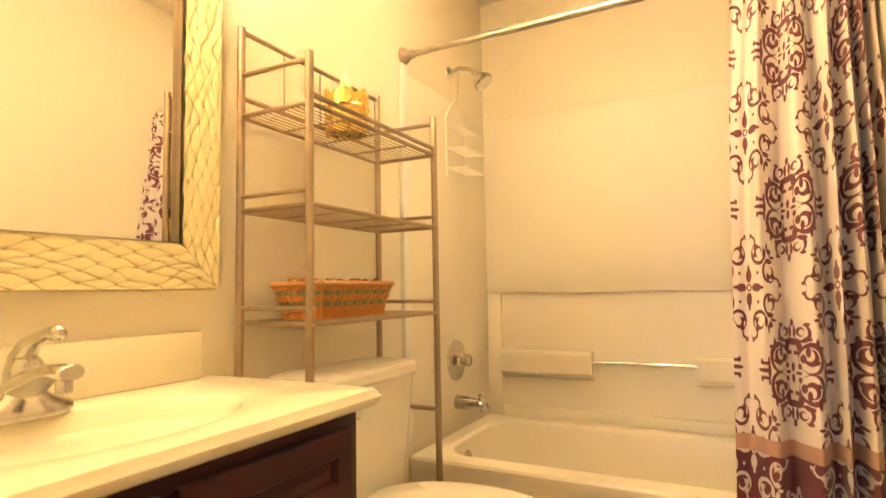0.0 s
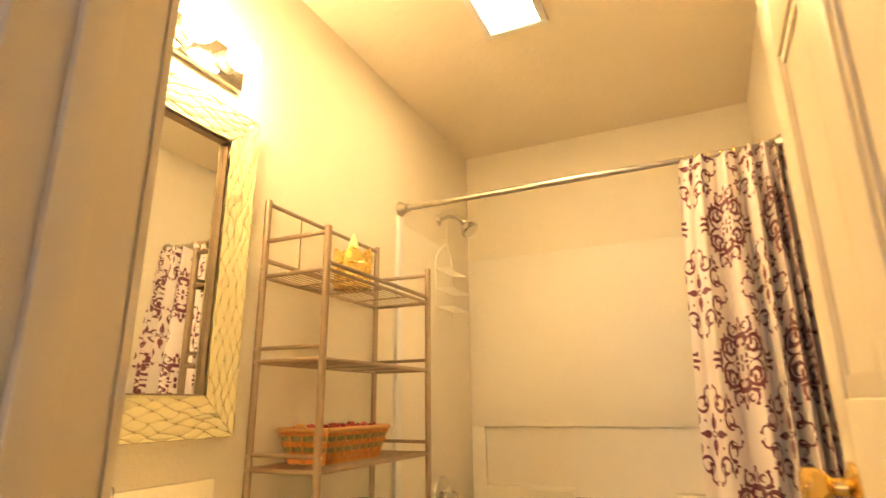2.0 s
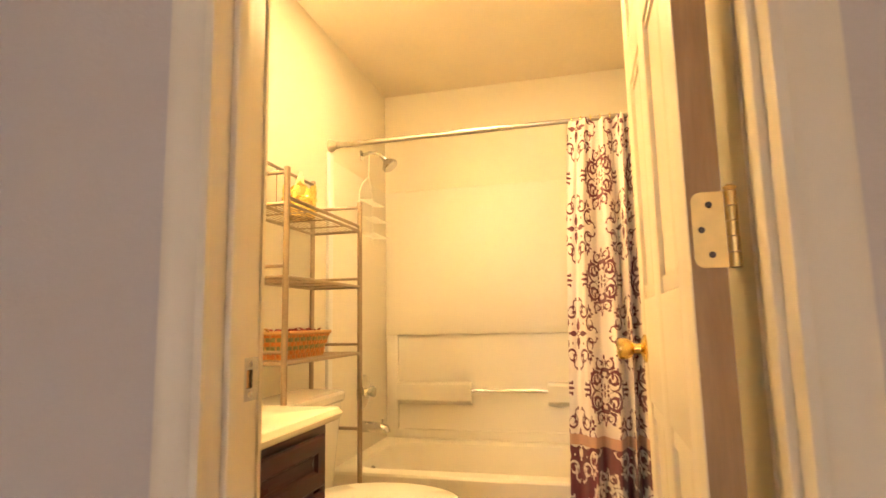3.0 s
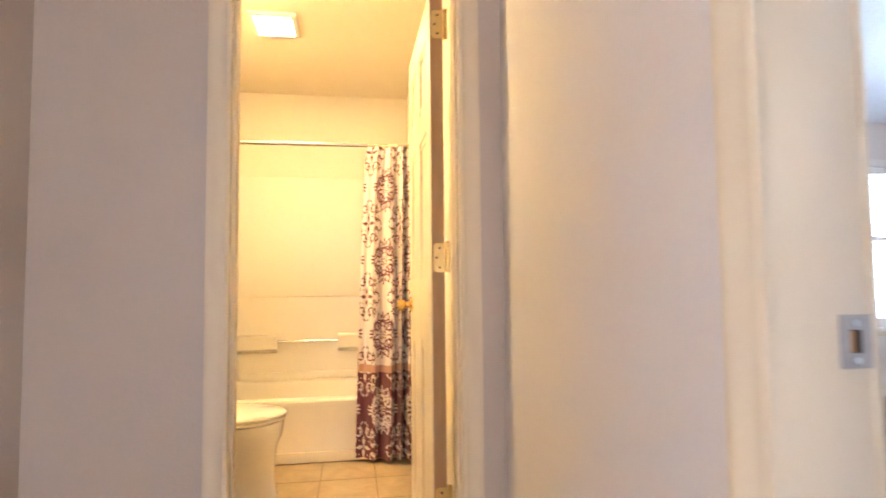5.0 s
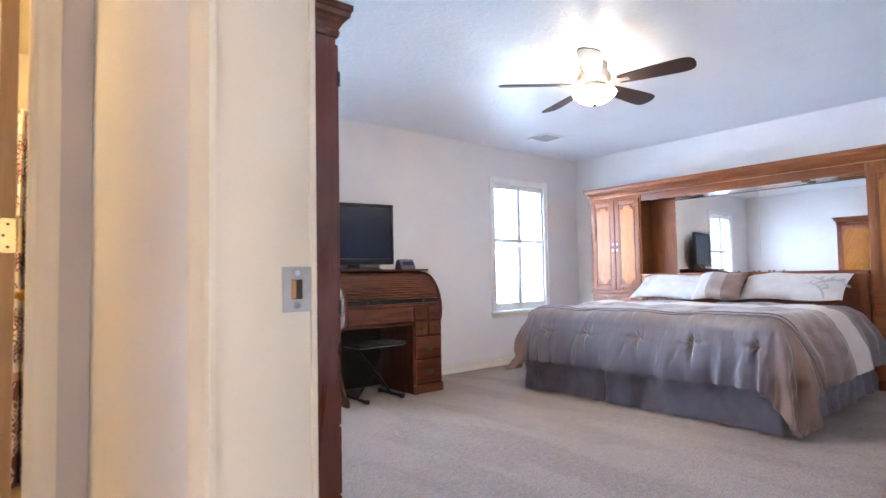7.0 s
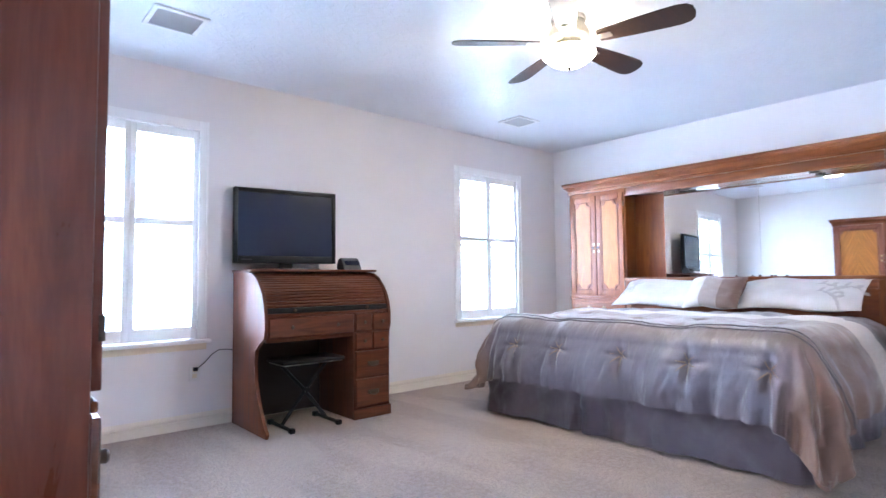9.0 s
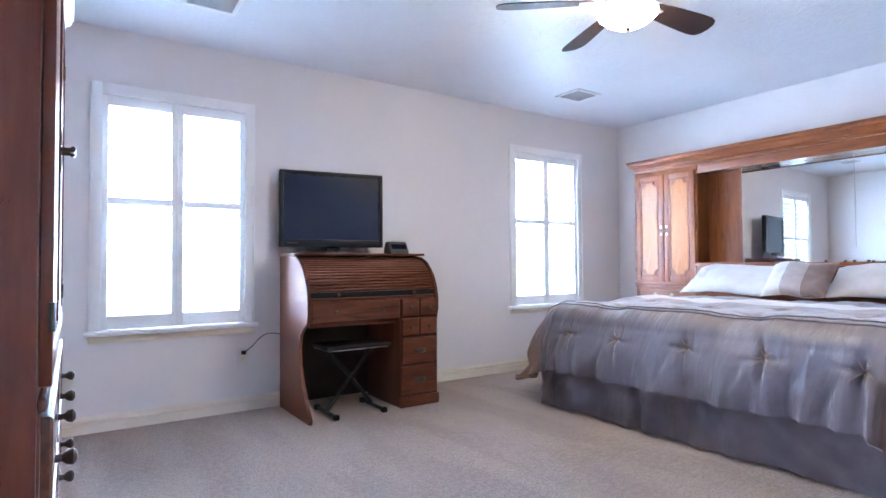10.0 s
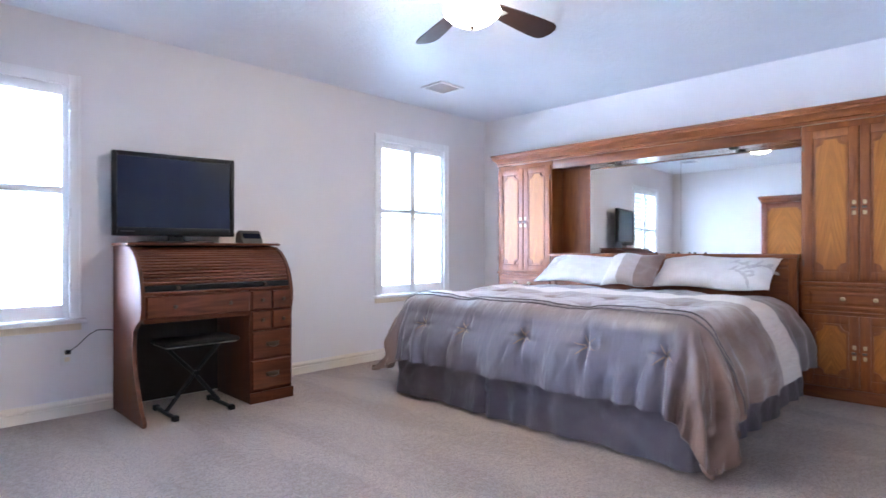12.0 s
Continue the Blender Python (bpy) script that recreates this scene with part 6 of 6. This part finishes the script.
def television():
    t = thing("television", (2.71, 3.13, 1.108), "black flat-screen television switched off on the desk", "television")
    rot = Matrix.Translation((2.706, 3.150, 0)) @ Matrix.Rotation(radians(-8), 4, "Z")
    hw, z0, z1 = 0.392, 1.158, 1.722

    def put(name, rows, material, parent=t, bevel=0.004, label=""):
        bm = bmesh.new()
        for r in rows:
            box(bm, *r, bevel=bevel)
        bmesh.ops.transform(bm, matrix=rot, verts=bm.verts)
        return part(name, bm, material, parent, label)
    put("shell", [(-hw, hw, -0.008, 0.035, z0, z1), (-hw + 0.12, hw - 0.12, 0.036, 0.075, z0 + 0.06, z1 - 0.1)], M_BLACK, bevel=0.006)
    put("bezel", [(-hw, -hw + 0.028, -0.020, -0.0085, z0, z1), (hw - 0.028, hw, -0.020, -0.0085, z0, z1), (-hw + 0.028, hw - 0.028, -0.020, -0.0085, z0, z0 + 0.055), (-hw + 0.028, hw - 0.028, -0.020, -0.0085, z1 - 0.030, z1)], M_BLACK, bevel=0.003)
    put("screen", [(-hw + 0.0285, hw - 0.0285, -0.0115, -0.0085, z0 + 0.0555, z1 - 0.0305)], M_SCREEN, bevel=0.0, label="dark glass screen")
    put("maker_mark", [(-hw + 0.05, -hw + 0.13, -0.0206, -0.0202, z0 + 0.026, z0 + 0.032)], M_GREYPL, bevel=0.0)
    put("neck", [(-0.05, 0.05, 0.0, 0.03, 1.118, z0 - 0.001)], M_BLACK)
    put("stand", [(-0.235, 0.235, -0.085, 0.10, 1.1085, 1.121)], M_BLACK, bevel=0.004)


television()


def clock_radio():
    c = thing("clock_radio", (3.17, 2.98, 1.108), "small grey wedge-shaped clock radio on the desk", "clock radio")
    bm = bmesh.new()
    prism(bm, [(2.93, 1.1085), (3.05, 1.1085), (3.05, 1.150), (3.03, 1.190), (3.0, 1.205), (2.975, 1.195), (2.935, 1.13)], "x", 3.085, 3.245)
    bmesh.ops.bevel(bm, geom=list(bm.edges), offset=0.006, segments=2, affect="EDGES")
    part("body", bm, M_GREYPL, c)
    bm = bmesh.new()
    rings(bm, [[(x, 2.9335 + s * 0.040 * 0.6 - 0.002, 1.134 + s * 0.062 * 0.6 + q) for x, s in ((3.10, 0.25), (3.23, 0.25), (3.23, 1.2), (3.10, 1.2))] for q in (0, 0.0015)])
    part("dial_window", bm, M_SCREEN, c, smooth=False)


clock_radio()


def keyboard_bench():
    s = thing("folding_bench", (2.72, 2.85, 0), "black folding X-leg bench under the desk", "bench")
    part("seat", box(bmesh.new(), 2.485, 2.965, 2.715, 3.00, 0.448, 0.476, 0.010, 3), M_VINYL, s, "black vinyl seat pad")
    part("seat_tray", box(bmesh.new(), 2.50, 2.95, 2.73, 2.985, 0.440, 0.4475, 0.002), M_STEEL, s)
    for y, a, b in ((2.83, 2.53, 2.885), (2.87, 2.885, 2.53)):
        part("leg", tube(bmesh.new(), [(a, y, 0.028), (2.7075, y, 0.25), (b, y, 0.442)], 0.0135, 8), M_BLACK, s)
    for x in (2.53, 2.885):
        f = part("foot_bar", tube(bmesh.new(), [(x, 2.668, 0.018), (x, 3.03, 0.018)], 0.0135, 8), M_BLACK, s)
        for y in (2.668, 3.01):
            part("foot_cap", box(bmesh.new(), x - 0.018, x + 0.018, y - 0.012, y + 0.03, 0.0, 0.034, 0.004), M_BLACK, f, "rubber foot cap")
    part("pivot", lathe(bmesh.new(), (2.7075, 2.80, 0.25), (0, 1, 0), [(0, 0.018), (0.02, 0.018)], 14), M_BLACK, s)


keyboard_bench()


def outlet():
    o = thing("wall_outlet", (2.085, 3.288, 0.38), "white wall outlet with a black plug", "outlet")
    part("plate", box(bmesh.new(), 2.050, 2.120, 3.284, 3.2898, 0.325, 0.440, 0.003), M_WHITEPL, o)
    for z in (0.362, 0.404):
        part("socket", box(bmesh.new(), 2.070, 2.100, 3.2832, 3.2845, z - 0.014, z + 0.014, 0.0006), M_TRIM, o)
    c = thing("power_cord", (2.2, 3.27, 0.41), "thin black power cord plugged into the wall", "cord")
    part("plug", box(bmesh.new(), 2.072, 2.100, 3.252, 3.2828, 0.398, 0.424, 0.004), M_BLACK, c)
    part("cable", tube(bmesh.new(), [(2.095, 3.262, 0.415), (2.14, 3.258, 0.450), (2.20, 3.262, 0.510), (2.25, 3.268, 0.535), (2.32, 3.266, 0.530), (2.36, 3.266, 0.515)], 0.0032, 6), M_BLACK, c)


outlet()


def vent(x0, x1, y0, y1):
    v = thing("ceiling_vent", ((x0 + x1) / 2, (y0 + y1) / 2, H), "white louvred ceiling air register", "air vent", "ceiling registers")
    z = H + 0.002
    bm = bmesh.new()
    for r in ((x0, x1, y0, y0 + 0.028), (x0, x1, y1 - 0.028, y1), (x0, x0 + 0.028, y0 + 0.028, y1 - 0.028), (x1 - 0.028, x1, y0 + 0.028, y1 - 0.028)):
        box(bm, *r, z - 0.012, z, 0.003)
    part("frame", bm, M_WHITEPL, v)
    # dark sheet that stands in for the unlit duct behind the slats
    part("duct_shade", box(bmesh.new(), x0 + 0.03, x1 - 0.03, y0 + 0.03, y1 - 0.03, z - 0.002, z - 0.0005), M_GREYPL, v)
    k = 9
    for i in range(k):
        y = y0 + 0.035 + (y1 - y0 - 0.07) * (i + 0.5) / k
        bm = bmesh.new()
        prism(bm, [(y - 0.009, z - 0.003), (y - 0.007, z - 0.003), (y + 0.007, z - 0.012), (y + 0.005, z - 0.012)], "x", x0 + 0.029, x1 - 0.029)
        part("slat", bm, M_VENT, v, smooth=False)


vent(1.575, 1.875, 2.38, 2.665)
vent(4.70, 5.00, 2.51, 2.785)


def ceiling_fan():
    cx, cy = 3.47, 1.05
    f = thing("ceiling_fan", (cx, cy, H), "five-blade walnut ceiling fan with a lit frosted bowl", "ceiling fan")
    z = H + 0.002
    part("canopy", lathe(bmesh.new(), (cx, cy, z), (0, 0, -1), [(0, 0.095), (0.015, 0.10), (0.030, 0.098), (0.036, 0.088), (0.060, 0.085), (0.066, 0.105), (0.090, 0.118), (0.120, 0.120), (0.138, 0.108), (0.150, 0.080), (0.152, 0.01)], 36), M_NICKEL, f, "brushed nickel motor housing")
    part("light_fitter", lathe(bmesh.new(), (cx, cy, z - 0.152), (0, 0, -1), [(0, 0.060), (0.020, 0.062), (0.032, 0.105), (0.044, 0.108)], 30), M_NICKEL, f)
    part("bowl", lathe(bmesh.new(), (cx, cy, z - 0.1965), (0, 0, -1), [(0, 0.128), (0.006, 0.146), (0.018, 0.152), (0.032, 0.147), (0.040, 0.132), (0.046, 0.126), (0.062, 0.112), (0.080, 0.080), (0.090, 0.040), (0.093, 0.006)], 36), M_BOWL, f, "lit frosted glass bowl with a lipped rim")
    part("finial", lathe(bmesh.new(), (cx, cy, z - 0.2895), (0, 0, -1), [(0, 0.010), (0.006, 0.016), (0.014, 0.012), (0.022, 0.005)], 14), M_BRONZE, f, "dark finial")
    for i in range(5):
        a = radians(-3 + 72 * i)
        rot = Matrix.Translation((cx, cy, z - 0.150)) @ Matrix.Rotation(a, 4, "Z")
        bm = bmesh.new()
        outl = []
        for r, w in ((0.175, 0.044), (0.22, 0.052), (0.36, 0.065), (0.52, 0.075), (0.61, 0.077), (0.655, 0.066), (0.678, 0.042), (0.686, 0.0)):
            outl.append((r, w))
        poly = outl + [(r, -w) for r, w in outl[-2::-1]]
        rings(bm, [[(r, w, -0.004 - w * 0.24) for r, w in poly], [(r, w, 0.003 - w * 0.24) for r, w in poly]])
        bmesh.ops.transform(bm, matrix=rot, verts=bm.verts)
        blade = part("blade", bm, M_BLADE, f, smooth=False)
        bm = bmesh.new()
        rings(bm, [[(r, w, h) for r, w in ((0.09, 0.018), (0.15, 0.014), (0.19, 0.034), (0.25, 0.030), (0.25, -0.030), (0.19, -0.034), (0.15, -0.014), (0.09, -0.018))] for h in (-0.011, -0.0065)])
        bmesh.ops.transform(bm, matrix=rot, verts=bm.verts)
        part("blade_iron", bm, M_NICKEL, blade, "nickel blade iron", smooth=False)


ceiling_fan()


def armoire():
    y0, y1, xb, xf = 0.372, 1.640, 0.472, 1.022
    a = thing("armoire", (0.75, 0.91, 0), "tall glossy cherry armoire with doors over drawers", "armoire")
    part("case", box(bmesh.new(), xb, xf, y0, y1, 0.09, 1.852, 0.003), M_ARMOIRE, a)
    part("drawer_frame", box(bmesh.new(), xf + 0.0002, xf + 0.0045, y0 + 0.003, y1 - 0.003, 0.092, 0.775, 0.001), M_ARMOIRE, a)
    part("plinth", box(bmesh.new(), xb, xf + 0.012, y0 - 0.002, y1 + 0.002, 0, 0.0895, 0.006), M_ARMY, a)
    part("waist_ledge", box(bmesh.new(), xf + 0.0002, xf + 0.014, y0 + 0.001, y1 - 0.001, 0.7755, 0.7995, 0.006), M_ARMY, a)
    bm = bmesh.new()
    prof = [(d * 0.75, z * 0.9) for d, z in CROWN]
    z0 = 1.853
    rings(bm, [[(xb, y0 - d, z0 + z) for d, z in prof], [(xf + d, y0 - d, z0 + z) for d, z in prof], [(xf + d, y1 + d, z0 + z) for d, z in prof], [(xb, y1 + d, z0 + z) for d, z in prof]])
    part("crown_moulding", bm, M_ARMY, a, smooth=False)
    part("cap", box(bmesh.new(), xb, xf, y0, y1, z0 + 0.07, z0 + 0.10), M_ARMY, a)
    ym = (y0 + y1) / 2
    for p, q, hang, pull in ((y0 + 0.02, ym - 0.003, y0 + 0.017, ym - 0.03), (ym + 0.003, y1 - 0.02, y1 - 0.017, ym + 0.03)):
        shaped_door(a, xf + 0.001, 1, p, q, 0.815, 1.838, M_ARMOIRE, M_CHEV, hang, (pull, 1.33))
    for z0_, z1_ in ((0.545, 0.765), (0.320, 0.535), (0.100, 0.310)):
        drawer(a, xf + 0.005, 1, y0 + 0.02, ym - 0.004, z0_, z1_, M_ARMY, (y0 + 0.15, ym - 0.13), M_BRONZE)
        drawer(a, xf + 0.005, 1, ym + 0.004, y1 - 0.02, z0_, z1_, M_ARMY, (ym + 0.13, y1 - 0.15), M_BRONZE)


armoire()

# ---- floor tiles, last ----
T, G = 0.305, 0.006
for i in range(5):
    for j in range(7):
        x0, y0 = -1.205 + i * T, 0.535 + j * T
        x1, y1 = min(x0 + T - G, 0.314), min(y0 + T - G, 2.395)
        if x1 - x0 < 0.03 or y1 - y0 < 0.03:
            continue
        bm = box(bmesh.new(), x0, x1, y0, y1, -0.0055, 0.0, 0.0012, 1)
        part("tile", bm, M_TILE, floor_bath, smooth=False)
